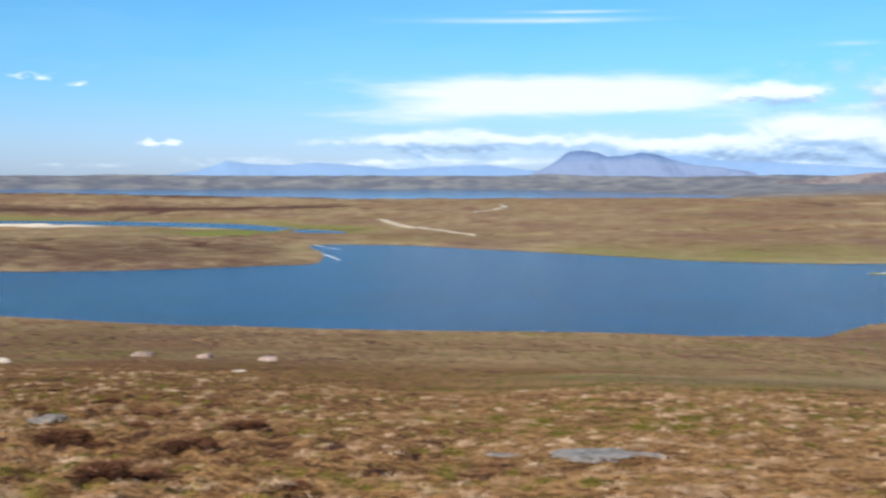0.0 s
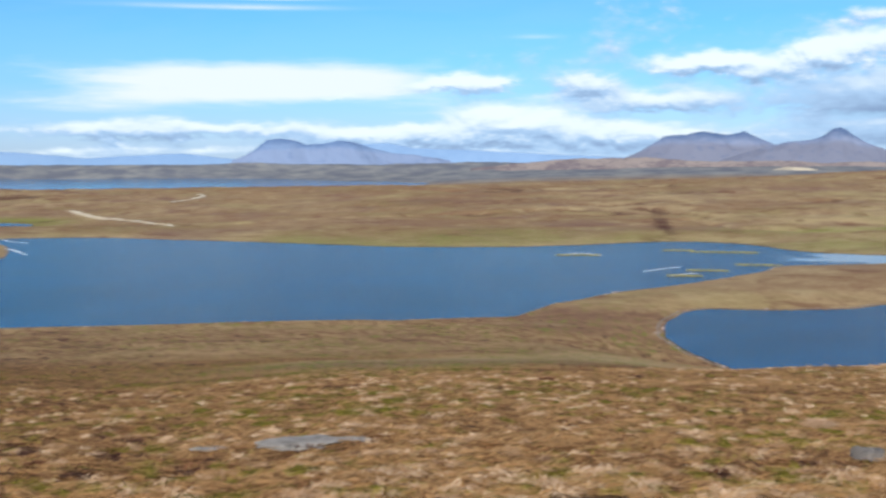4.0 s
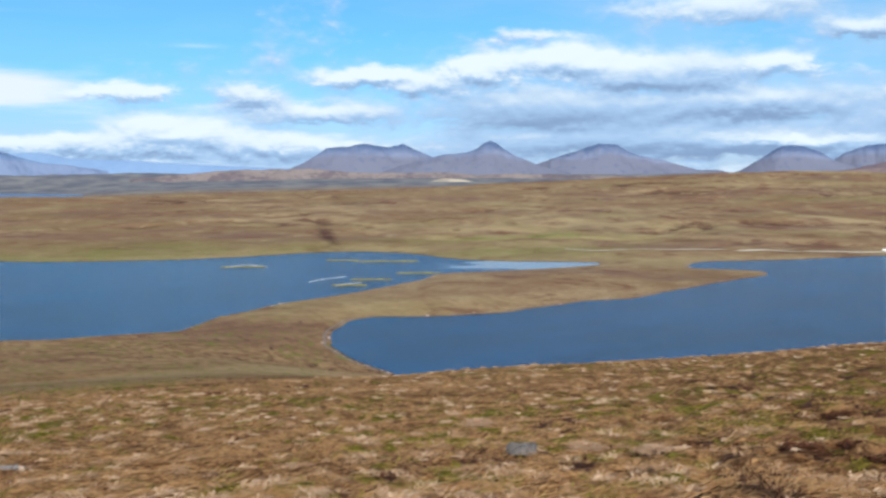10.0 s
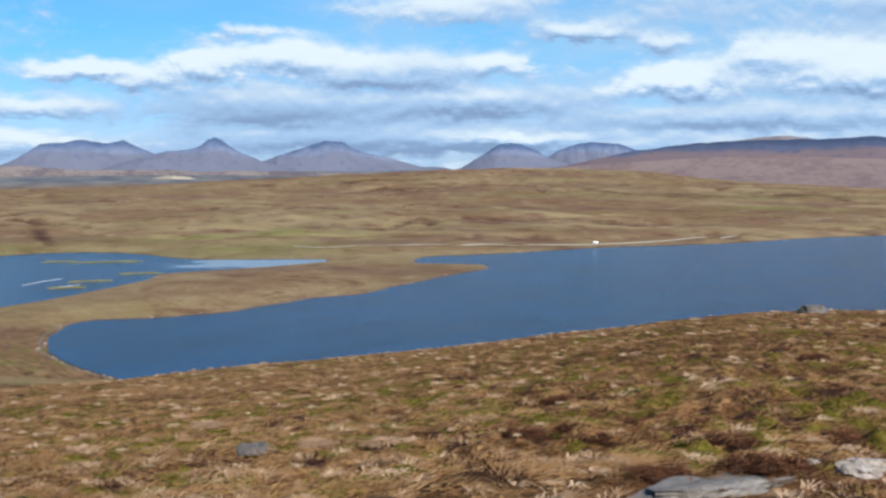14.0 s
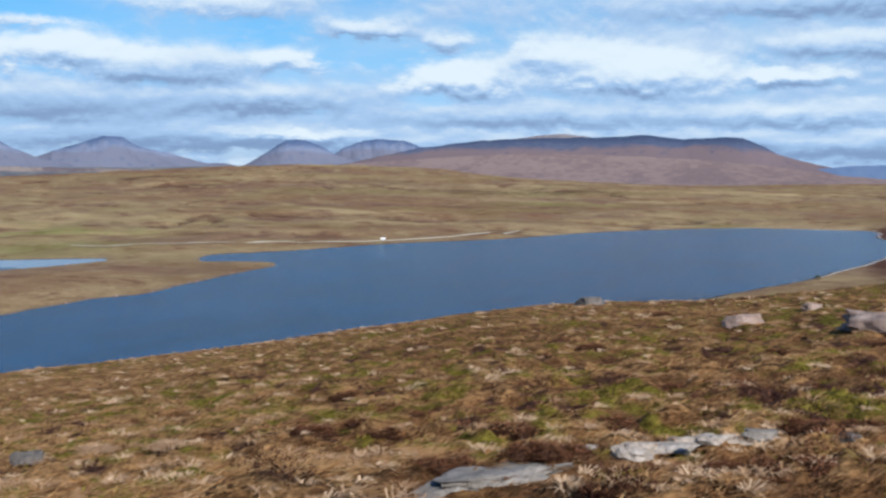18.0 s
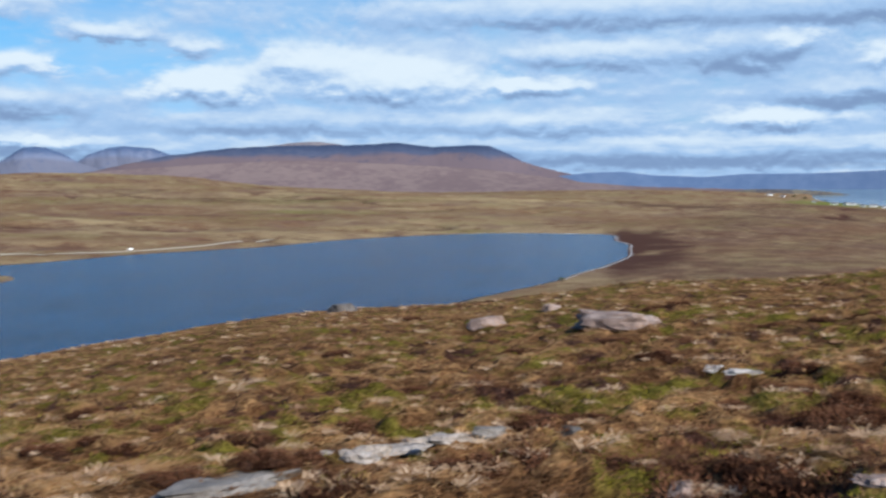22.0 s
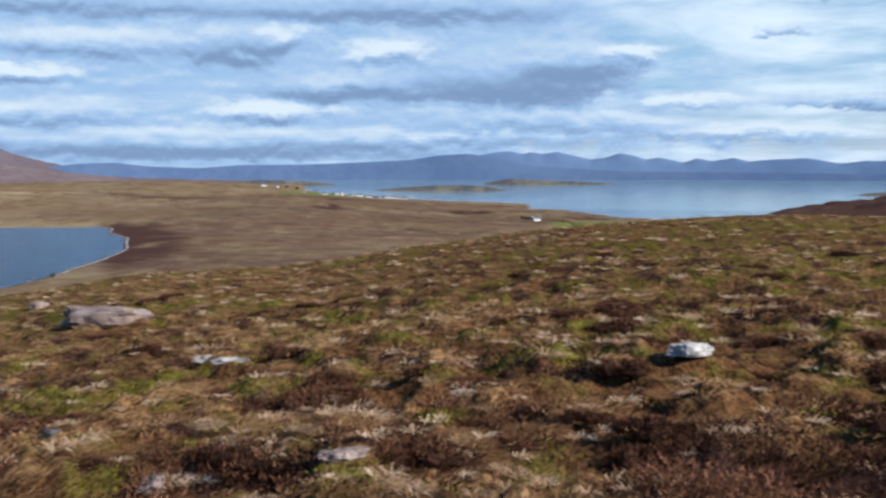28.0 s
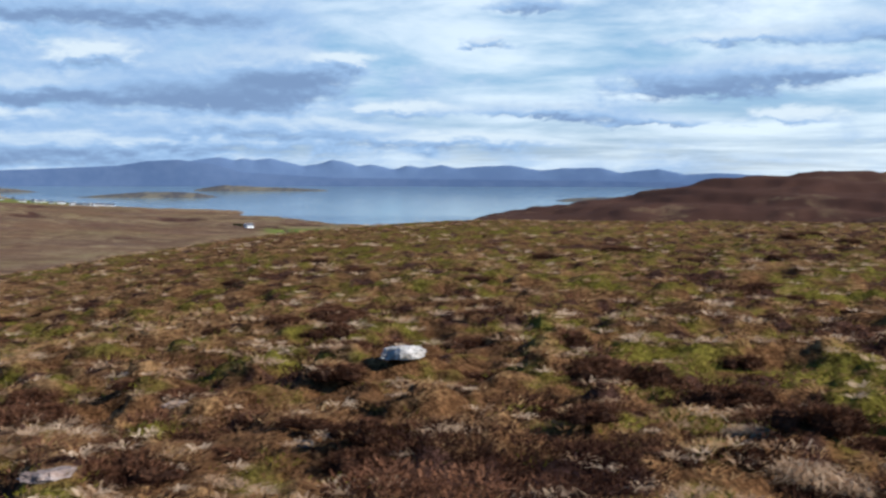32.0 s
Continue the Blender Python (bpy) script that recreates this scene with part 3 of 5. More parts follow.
def mesh_from(name, verts, faces, material_, smooth=True):
    me = bpy.data.meshes.new(name)
    me.vertices.add(len(verts))
    me.vertices.foreach_set("co", np.asarray(verts, np.float32).ravel())
    faces = np.asarray(faces, np.int32)
    k = faces.shape[1]
    me.loops.add(faces.size)
    me.loops.foreach_set("vertex_index", faces.ravel())
    me.polygons.add(len(faces))
    me.polygons.foreach_set("loop_start", np.arange(0, faces.size, k, dtype=np.int32))
    me.polygons.foreach_set("loop_total", np.full(len(faces), k, np.int32))
    me.polygons.foreach_set("use_smooth", np.full(len(faces), smooth, bool))
    me.update(calc_edges=True)
    me.materials.append(material_)
    return me


def polar_sheet(azs, rs):
    A, Rr = np.meshgrid(np.radians(azs), rs, indexing="ij")
    n, m = len(azs), len(rs)
    idx = np.arange(n * m).reshape(n, m)
    nxt = np.roll(idx, -1, axis=0)
    faces = np.stack([nxt[:, :-1], nxt[:, 1:], idx[:, 1:], idx[:, :-1]], -1).reshape(-1, 4)
    return (Rr * np.sin(A)).ravel(), (Rr * np.cos(A)).ravel(), faces


def set_attribute(me, name, values):
    me.attributes.new(name, "FLOAT", "POINT").data.foreach_set("value", np.asarray(values, np.float32))


def build_ground():
    azs = np.concatenate([np.arange(-25, 131, 0.24), np.arange(131, 335, 4.0)])
    rs = np.concatenate([np.linspace(0.0, 8, 16)[:-1], np.geomspace(8, 90, 240)[:-1], np.geomspace(90, 14000, 440)])
    x, y, faces = polar_sheet(azs, rs)
    x, y = x + 0.05, y + 0.03
    z, (d1, d2, d3, d4) = land(x, y)
    r = np.hypot(x, y)
    az = np.degrees(np.arctan2(x, y))
    me = mesh_from("ground", np.stack(to_world(x, y, z), -1), faces, MOOR)
    # land cover: pale grass, green grass, dark heather and shaded hollows, sand, track
    shore = np.minimum(d1, d2)
    grass = 0.15 + 0.25 * np.exp(-((shore - 15) / 25) ** 2) + 0.9 * fbm(x, y, 300, 131, 4) * np.clip(r / 800, 0, 1)
    grass += 0.35 * np.exp(-((az - 20) / 9) ** 2 - ((r - 330) / 110) ** 2)
    green = 0.20 + 0.34 * np.exp(-((y - 1050) / 140) ** 2 - ((x - 250) / 330) ** 2) + 0.25 * np.exp(-((r - 1700) / 350) ** 2 - ((az + 12) / 9) ** 2)
    strips = np.exp(-((az - 69) / 12) ** 2 - ((r - 1800) / 500) ** 2)
    across = az * 12.0
    bands = np.exp(-((az - 61) / 15) ** 2) * np.clip((r - 1150) / 250, 0, 1) * np.clip((3300 - r) / 500, 0, 1)
    band = fbm(across, r, 120, 191, 4, 0.55)
    grass += 2.4 * bands * np.clip(band - 0.02, 0, 1) + 0.8 * strips * np.clip(fbm(x, y, 130, 197, 3), 0, 1)
    green += 1.1 * bands * np.clip(fbm(across, r, 90, 193, 3) - 0.05, 0, 1)
    green += 0.28 * np.exp(-((np.minimum(d3, d4) - 25) / 55) ** 2)
    green += np.clip((az - 55) / 60, 0, 0.2) * (r < 60)
    peat_shade = 0.12 + 0.10 * np.clip((r - 380) / 100, 0, 1) * (az < 62) + np.clip((az - 45) / 60, 0, 0.30) * (r < 400) + 0.8 * np.exp(-(np.maximum(d2, 0) / 46) ** 2) * np.clip((az - 74.3) / 1.2, 0, 1) * (1 + 2.4 * fbm(x, y, 50, 161, 4)) + np.clip(0.10 + 0.55 * np.clip((r - 480) / 200, 0, 1) + 4.0 * fbm(x, y, 55, 163, 5, 0.65), 0.22, 1.4) * np.clip((az - 105) / 4, 0, 1) * np.clip((r - 200) / 200, 0, 1) * (r < 1500)
    peat_shade += 0.5 * np.clip(fbm(x, y, 160, 151, 4), 0, 1) * (r > 200) + 1.2 * bands * np.clip(-band - 0.06, 0, 1)
    peat_shade += 0.38 * np.clip((-4 - az) / 5, 0, 1) * np.exp(-((r - 1150) / 380) ** 2)
    peat_shade += 0.40 * np.clip((az - 70) / 10, 0, 1) * np.clip((r - 300) / 300, 0, 1) * np.clip((2900 - r) / 300, 0, 1)
    peat_shade += 0.9 * np.clip((-2 - az) / 3, 0, 1) * (np.exp(-((r - 2750) / 220) ** 2) + np.exp(-((r - 3900) / 500) ** 2)) * np.clip(0.6 + 2 * fbm(x, y, 500, 171, 4), 0, 1)
    sand = np.exp(-(((x + 760) / 190) ** 2 + ((y - 1990) / 40) ** 2) ** 2) + 0.8 * np.exp(-((x + 420) / 70) ** 2 - ((y - 1925) / 14) ** 2)
    track = np.clip(1.4 - shore_distance(x, y, smooth_ring(TRACK, 5, 0, False), False) / 7, 0, 1)
    near = np.clip((720 - r) / 220, 0, 1)
    heath, wet = near_cover(x, y, az)
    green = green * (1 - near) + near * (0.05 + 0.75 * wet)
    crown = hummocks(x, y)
    # hollows darkened as the shade between tussocks; dry crowns stay pale
    peat_shade = peat_shade * (1 - near) + near * (0.10 + 0.9 * heath + 0.45 * (0.5 - crown))
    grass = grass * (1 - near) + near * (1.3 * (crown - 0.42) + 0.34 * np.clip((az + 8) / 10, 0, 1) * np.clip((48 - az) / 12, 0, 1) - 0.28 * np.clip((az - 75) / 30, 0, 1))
    # a pale grassy hollow between the lochs
    bend = np.interp(az, [2, 12, 20, 26], [100, 125, 190, 255])
    wide = np.interp(az, [2, 12, 20, 26], [28, 48, 85, 105])
    hollow = np.exp(-((az - 14.5) / 11.5) ** 4 - ((r - bend) / wide) ** 4) * np.clip(0.85 + 1.6 * fbm(x, y, 30, 177, 3), 0, 1)
    grass, green, peat_shade = grass + 1.5 * hollow, green + 0.28 * hollow, peat_shade - 0.3 * hollow
    set_attribute(me, "tufted_near", (1 - 0.85 * hollow) * near * (0.45 + 0.55 * np.clip((280 - r) / 140, 0, 1)))
    bed, course, where = gullies(x, y, r)
    # burn beds darkened and one bank paled, relief shading put into the cover
    peat_shade += 0.55 * bed
    grass += 0.55 * where * np.exp(-((course - 0.035) / 0.02) ** 2) * np.clip(0.5 + 2.5 * fbm(x, y, 260, 317, 3), 0, 1)
    # pale pasture on knoll tops, the shade of the lows painted dark
    pasture = knolls(x, y, r, az) * np.clip(0.75 + 3.0 * fbm(x, y, 75, 323, 4, 0.6), 0, 1.3)
    grass, green, peat_shade = grass + 0.65 * pasture, green + 0.30 * pasture, peat_shade - 0.2 * pasture + 0.4 * knolls(x, y, r, az) * np.clip(-4 * fbm(x, y, 75, 323, 4, 0.6) - 0.3, 0, 1)
    # grows with distance, for the hazed colour of the far rocky land
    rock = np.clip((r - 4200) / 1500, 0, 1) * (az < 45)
    croft = np.exp(-((az - 98.1) / 1.8) ** 4 - ((r - 1740) / 150) ** 2) + 0.8 * np.exp(-((az - 85.5) / 3) ** 2 - ((r - 3500) / 500) ** 2)
    green += 0.95 * croft * (r > 1500)
    peat_shade -= 0.6 * croft * (r > 1500)
    grass += 1.1 * np.exp(-((az - 103) / 4) ** 2 - ((r - 1880) / 120) ** 2) + 0.9 * np.exp(-((az - 98.5) / 2) ** 2 - ((r - 1620) / 40) ** 2)
    peat_shade += 0.7 * np.exp(-((az - 25.3 + (r - 1300) / 500) / 0.5) ** 2 - ((r - 1300) / 160) ** 2)
    sand = np.maximum(sand, 0.7 * np.exp(-((az - 31.3) / 1.1) ** 2 - ((r - 4700) / 400) ** 2))
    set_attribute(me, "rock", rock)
    for n_, v in (("grass", grass), ("green", green), ("peat_shade", peat_shade), ("sand", np.clip(sand, 0, 1)), ("track", track)):
        set_attribute(me, n_, v)
    ob = new("ground", me)
    return tagged(ob, "brown heather and straw-coloured moor grass over rolling land", "moorland", kind="structure")


def build_water():
    for i, (ring, level, label) in enumerate(((SHORES[0][0], 0.0, "deep blue freshwater loch with wind ripples between moor banks"),
                                              (SHORES[1][0], 0.0, "dark blue loch curving round a brown peninsula"),
                                              (SHORES[2][0], -17.0, "pale blue tidal inlet beside a strip of sand"),
                                              (SHORES[3][0], -16.8, "narrow tidal channel winding round a green saltmarsh"))):
        c = ring.mean(0)
        nrm = np.roll(ring, -1, 0) - np.roll(ring, 1, 0)
        nrm = np.stack([nrm[:, 1], -nrm[:, 0]], -1) / np.maximum(np.hypot(nrm[:, 0], nrm[:, 1])[:, None], 1e-6)
        out = ring + nrm * 3
        bm = bmesh.new()
        face = bm.faces.new([bm.verts.new((px, py, level)) for px, py in out])
        bmesh.ops.triangulate(bm, faces=[face])
        bmesh.ops.recalc_face_normals(bm, faces=bm.faces)
        if bm.faces and next(iter(bm.faces)).normal.z < 0:
            bmesh.ops.reverse_faces(bm, faces=bm.faces)
        me = bpy.data.meshes.new("water")
        bm.to_mesh(me)
        bm.free()
        me.materials.append(LOCH)
        tagged(new("water_%d" % (i + 1), me), label, "water", kind="structure")
    azs = np.arange(-180, 180, 1.0)
    x, y, faces = polar_sheet(azs, np.geomspace(1800, 13500, 60))
    me = mesh_from("sea", np.stack(to_world(x, y, np.full_like(x, -20.0)), -1), faces, SEA)
    tagged(new("sea", me), "calm grey-blue sea reaching to a hilly coast", "sea", kind="structure")


build_ground()
build_water()

# ---------------------------------------------------------------- mountains
def mountain(name, label, dist, ridge, mat, depth=260.0, foot=-1.2, rough=0.12, seed=1, steep=1.15, relief=0.8):
    """A ridge of given skyline: (azimuth, height in degrees) along it, at dist metres."""
    ridge = np.array(ridge, float)
    cols, rows = 420, 56
    a = np.linspace(ridge[0, 0], ridge[-1, 0], cols)
    # rounded course through the skyline's corners
    e = np.interp(a, ridge[:, 0], ridge[:, 1])
    k = np.ones(3) / 3
    e = np.convolve(np.pad(e, 1, mode="edge"), k, mode="valid")
    e = e + rough * 1.2 * fbm(a * dist / 57.3, a * 0, dist * 0.012, seed, 4)
    v = np.linspace(-1, 1, rows)
    A, V = np.meshgrid(a, v, indexing="ij")
    E = np.repeat(e[:, None], rows, 1)
    zr = dist * np.tan(np.radians(E))
    wide = 33
    calm = np.convolve(np.pad(e, wide // 2, mode="edge"), np.ones(wide) / wide, mode="valid")
    zs = dist * np.tan(np.radians(np.repeat(calm[:, None], rows, 1)))
    zr = zs + (zr - zs) * np.clip(1 - 2.2 * np.abs(V), 0, 1) ** 1.5
    zf = dist * np.tan(np.radians(foot))
    shape = 1 - np.abs(V) ** steep
    Rr = dist + V * depth
    X, Y = Rr * np.sin(np.radians(A)), Rr * np.cos(np.radians(A))
    spur = fbm(X, Y, 260, seed + 7, 5, 0.55) * 0.5 + fbm(A * dist / 57.3 + V * 60, V * 150, 120, seed + 9, 4, 0.6) * 0.5
    spur = spur - 0.35 * np.abs(fbm(A * dist / 57.3, V * 40, 95, seed + 15, 4, 0.55))
    Z = zf + (zr - zf) * np.clip(shape * (1 + spur * relief * np.clip(np.abs(V) * 4, 0, 1) * (1 - np.abs(V))), 0, 1.0)
    n = np.arange(cols * rows).reshape(cols, rows)
    faces = np.stack([n[:-1, :-1], n[1:, :-1], n[1:, 1:], n[:-1, 1:]], -1).reshape(-1, 4)
    me = mesh_from(name, np.stack([X, Y, EYE_Z + Z], -1).reshape(-1, 3), faces, mat)
    set_attribute(me, "rise", (np.clip(Z / np.maximum(0.6 * zr + 0.4 * zr.max(), 1.0), -1, 1)).ravel())
    set_attribute(me, "along", (A * dist / 57.3).ravel())
    return tagged(new(name, me), label, name if name != "headland" else "land", group="far mountains")


# far rock turned blue: the haze of the distance is put into base colours
BLUE_A = hill_material("far_rock_hazed", (0.085, 0.132, 0.235), (0.115, 0.165, 0.262), 0.006, (0.13, 0.17, 0.26), (0.070, 0.112, 0.205))
BLUE_B = hill_material("mid_rock_hazed", (0.098, 0.128, 0.205), (0.138, 0.160, 0.228), 0.006, (0.115, 0.124, 0.168), (0.052, 0.082, 0.152))
# the long ridge: its blue-dark top is cloud shadow and haze as colour
SHADOWED_HILL = hill_material("heathery_hill_cloud_shade", (0.046, 0.064, 0.112), (0.072, 0.084, 0.130), 0.004, (0.132, 0.102, 0.112), (0.036, 0.052, 0.095), (0.004, 5.0))
COAST_FAR = hill_material("hazed_far_peaks", (0.125, 0.185, 0.300), (0.140, 0.205, 0.320))
COAST_HILL = hill_material("hazed_coast_hill", (0.082, 0.126, 0.218), (0.100, 0.145, 0.238))
HAZE = hill_material("hazed_distant_land", (0.125, 0.200, 0.32), (0.140, 0.218, 0.34))
FOOTHILL = hill_material("pinkish_heather_slope", (0.145, 0.108, 0.11), (0.19, 0.145, 0.138), 0.006)
SCREE = hill_material("pale_scree", (0.125, 0.118, 0.135), (0.165, 0.15, 0.16), 0.006)
ISLE = hill_material("island_heath", (0.075, 0.072, 0.078), (0.16, 0.14, 0.105), 0.012)

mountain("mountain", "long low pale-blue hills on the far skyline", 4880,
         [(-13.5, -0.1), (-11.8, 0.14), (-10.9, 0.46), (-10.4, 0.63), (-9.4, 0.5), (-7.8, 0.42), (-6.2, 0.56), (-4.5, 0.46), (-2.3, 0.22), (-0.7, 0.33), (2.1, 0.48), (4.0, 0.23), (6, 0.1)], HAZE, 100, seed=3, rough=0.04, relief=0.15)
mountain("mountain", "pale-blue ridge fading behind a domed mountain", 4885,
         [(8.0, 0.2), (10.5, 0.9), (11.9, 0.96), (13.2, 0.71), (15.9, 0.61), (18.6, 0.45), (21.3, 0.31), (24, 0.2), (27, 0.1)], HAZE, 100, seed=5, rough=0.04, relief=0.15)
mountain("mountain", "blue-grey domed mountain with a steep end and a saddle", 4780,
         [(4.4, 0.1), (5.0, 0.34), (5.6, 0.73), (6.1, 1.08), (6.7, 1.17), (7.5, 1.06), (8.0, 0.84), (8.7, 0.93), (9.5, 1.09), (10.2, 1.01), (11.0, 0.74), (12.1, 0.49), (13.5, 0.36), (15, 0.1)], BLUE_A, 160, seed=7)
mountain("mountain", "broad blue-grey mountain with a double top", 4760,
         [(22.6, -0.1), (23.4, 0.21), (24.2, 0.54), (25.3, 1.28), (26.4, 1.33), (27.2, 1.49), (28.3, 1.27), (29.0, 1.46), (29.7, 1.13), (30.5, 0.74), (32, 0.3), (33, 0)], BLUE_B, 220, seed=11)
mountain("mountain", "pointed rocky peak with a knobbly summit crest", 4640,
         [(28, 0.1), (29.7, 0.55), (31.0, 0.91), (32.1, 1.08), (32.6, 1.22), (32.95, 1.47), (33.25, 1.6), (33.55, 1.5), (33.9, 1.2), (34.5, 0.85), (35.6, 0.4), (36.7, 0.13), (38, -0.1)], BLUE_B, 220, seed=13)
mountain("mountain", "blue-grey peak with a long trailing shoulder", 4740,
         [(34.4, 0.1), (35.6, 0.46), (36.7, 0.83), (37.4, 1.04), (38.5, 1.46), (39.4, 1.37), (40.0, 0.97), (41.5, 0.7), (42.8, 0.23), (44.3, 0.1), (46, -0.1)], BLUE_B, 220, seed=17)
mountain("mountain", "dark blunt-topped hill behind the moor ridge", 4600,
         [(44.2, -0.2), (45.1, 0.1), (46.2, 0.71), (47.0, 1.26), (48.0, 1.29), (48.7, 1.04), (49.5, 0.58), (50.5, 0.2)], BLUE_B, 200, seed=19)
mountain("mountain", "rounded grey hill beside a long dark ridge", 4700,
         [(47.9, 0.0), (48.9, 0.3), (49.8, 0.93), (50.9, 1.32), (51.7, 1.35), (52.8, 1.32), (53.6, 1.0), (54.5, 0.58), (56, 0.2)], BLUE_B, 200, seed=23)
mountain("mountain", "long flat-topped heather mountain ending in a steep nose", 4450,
         [(49.5, 0.1), (51.1, 0.44), (53.1, 0.89), (55.3, 1.22), (57.2, 1.38), (59.9, 1.46), (62.6, 1.5), (64.4, 1.6), (66.2, 1.41), (67.8, 1.48), (69.0, 1.44), (69.8, 1.1), (70.6, 0.65), (72.4, 0.14), (74.2, -0.25), (76.3, -0.71), (79, -1.1)], SHADOWED_HILL, 420, seed=29, steep=0.9, relief=0.2, rough=0.09)
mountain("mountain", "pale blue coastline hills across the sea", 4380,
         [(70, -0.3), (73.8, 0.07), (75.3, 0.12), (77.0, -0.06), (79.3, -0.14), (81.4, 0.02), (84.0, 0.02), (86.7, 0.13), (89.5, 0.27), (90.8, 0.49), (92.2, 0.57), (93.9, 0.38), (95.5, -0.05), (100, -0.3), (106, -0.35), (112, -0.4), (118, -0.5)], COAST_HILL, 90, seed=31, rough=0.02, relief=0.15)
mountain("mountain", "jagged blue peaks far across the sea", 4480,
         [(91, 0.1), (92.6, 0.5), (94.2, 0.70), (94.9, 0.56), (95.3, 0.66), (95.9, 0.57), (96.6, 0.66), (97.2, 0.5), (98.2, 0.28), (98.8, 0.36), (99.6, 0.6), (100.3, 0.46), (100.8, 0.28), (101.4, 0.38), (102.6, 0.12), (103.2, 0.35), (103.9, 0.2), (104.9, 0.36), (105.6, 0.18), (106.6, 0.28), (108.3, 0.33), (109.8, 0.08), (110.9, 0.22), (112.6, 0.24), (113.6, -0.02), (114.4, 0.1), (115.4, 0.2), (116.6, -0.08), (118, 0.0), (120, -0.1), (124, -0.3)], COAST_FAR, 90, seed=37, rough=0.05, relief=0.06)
mountain("foothill", "pinkish brown heather slopes below a long ridge", 4200,
         [(48, 0.0), (51.5, 0.3), (55, 0.55), (58.1, 0.72), (61, 0.72), (63.6, 0.6), (66.5, 0.45), (69, 0.28), (71.6, -0.1), (74, -0.42), (77, -0.62), (79, -0.66), (81, -0.72), (83, -0.95), (85, -1.3)], FOOTHILL, 500, seed=43, steep=0.8, rough=0.06, relief=0.25)
LOW_HILL = hill_material("grey_purple_moor", (0.110, 0.092, 0.102), (0.190, 0.160, 0.150), 0.010)
mountain("foothill", "grey-purple rocky foothills below blue mountains", 4350,
         [(16, -0.3), (18.5, -0.02), (20, 0.12), (22, 0.2), (24.5, 0.24), (26.3, 0.1), (28, 0.02), (30.5, 0.06), (32.5, -0.05), (34.5, 0.02), (37, -0.1), (40, -0.12), (43, -0.15), (47, -0.2)], LOW_HILL, 300, seed=63, steep=0.9, rough=0.09, relief=0.9)
mountain("foothill", "pale sandy bank among grey-purple foothills", 4040,
         [(29.6, -0.75), (30.3, -0.4), (31.0, -0.24), (31.9, -0.3), (32.8, -0.5), (33.6, -0.75)], hill_material("pale_bank", (0.19, 0.17, 0.14), (0.27, 0.24, 0.19), 0.02), 40, foot=-1.3, seed=67, rough=0.04)
mountain("mountain", "pale pink hilltops showing behind a dark ridge", 4700,
         [(56.5, 1.0), (58.2, 1.4), (59.6, 1.6), (60.6, 1.64), (61.8, 1.5), (63, 1.2)], SCREE, 120, seed=47, rough=0.05)


for name_, label_, dist_, ridge_, foot_, seed_ in (
        ("island", "low brown grassy island lying in the sea", 3500, [(86.5, -1.35), (88.4, -1.16), (89.4, -1.08), (90.6, -1.0), (92.0, -0.99), (93.2, -1.04), (94.4, -1.3)], -1.5, 51),
        ("island", "flat dark island with a rocky hump", 3980, [(92.6, -1.0), (93.4, -0.80), (94.4, -0.66), (95.4, -0.70), (96.4, -0.76), (97.6, -0.80), (99.0, -0.88), (100.0, -1.0)], -1.2, 53),
        ("headland", "thin dark headland reaching into the sea", 3900, [(79.5, -1.0), (81.5, -0.72), (83.5, -0.74), (85.0, -0.85), (86.4, -1.05)], -1.3, 57),
        ("headland", "small dark point below the moor hill", 3300, [(109.6, -1.55), (111.0, -1.28), (112.5, -1.2), (114.5, -1.2)], -1.8, 59)):
    mountain(name_, label_, dist_, ridge_, ISLE, 70, foot=foot_, rough=0.03, seed=seed_, steep=1.6)


# ---------------------------------------------------------------- small tools
def ground_at(x, y):
    z, _ = land(np.atleast_1d(np.asarray(x, float)), np.atleast_1d(np.asarray(y, float)))
    return z


def meet(az, el, start=4.0, stop=6000.0, step=0.0):
    """Where a line of sight comes down on the land, in true metres; step: how far the eye has moved along its short way."""
    r = np.geomspace(start, stop, 900)
    a = radians(az)
    x, y = r * math.sin(a) + 0.22 * step, r * math.cos(a) - 0.97 * step
    under = np.nonzero(EYE_Z + r * math.tan(radians(el)) <= ground_at(x, y))[0]
    i = under[0] if len(under) else len(r) - 1
    return x[i], y[i], r[i]


def part(name, bm, mat, parent, label=""):
    me = bpy.data.meshes.new(name)
    bm.to_mesh(me)
    bm.free()
    me.materials.append(mat)
    ob = new(name, me)
    ob.parent = parent
    return tagged(ob, label)


def box_mesh(bm, cx, cy, cz, sx, sy, sz, bevel=0.0):
    r = bmesh.ops.create_cube(bm, size=1.0, matrix=Matrix.Translation((cx, cy, cz)) @ Matrix.Diagonal((sx, sy, sz, 1)))
    if bevel:
        bmesh.ops.bevel(bm, geom=list({e for v in r["verts"] for e in v.link_edges}), offset=bevel, segments=2, affect="EDGES")


# ---------------------------------------------------------------- rocks
STONE = stone_material("lichened_sandstone", (0.17, 0.118, 0.098), (0.36, 0.262, 0.215), 1.6)
PALE_STONE = stone_material("pale_gneiss", (0.24, 0.20, 0.168), (0.45, 0.385, 0.33), 2.2)
SLAB_STONE = stone_material("bedrock_slab", (0.105, 0.094, 0.084), (0.25, 0.220, 0.190), 1.8)
WHITE_STONE = stone_material("white_quartz", (0.40, 0.36, 0.32), (0.66, 0.60, 0.54), 2.2)
DARK_STONE = stone_material("dark_wet_rock", (0.06, 0.055, 0.052), (0.15, 0.130, 0.118), 2.0)


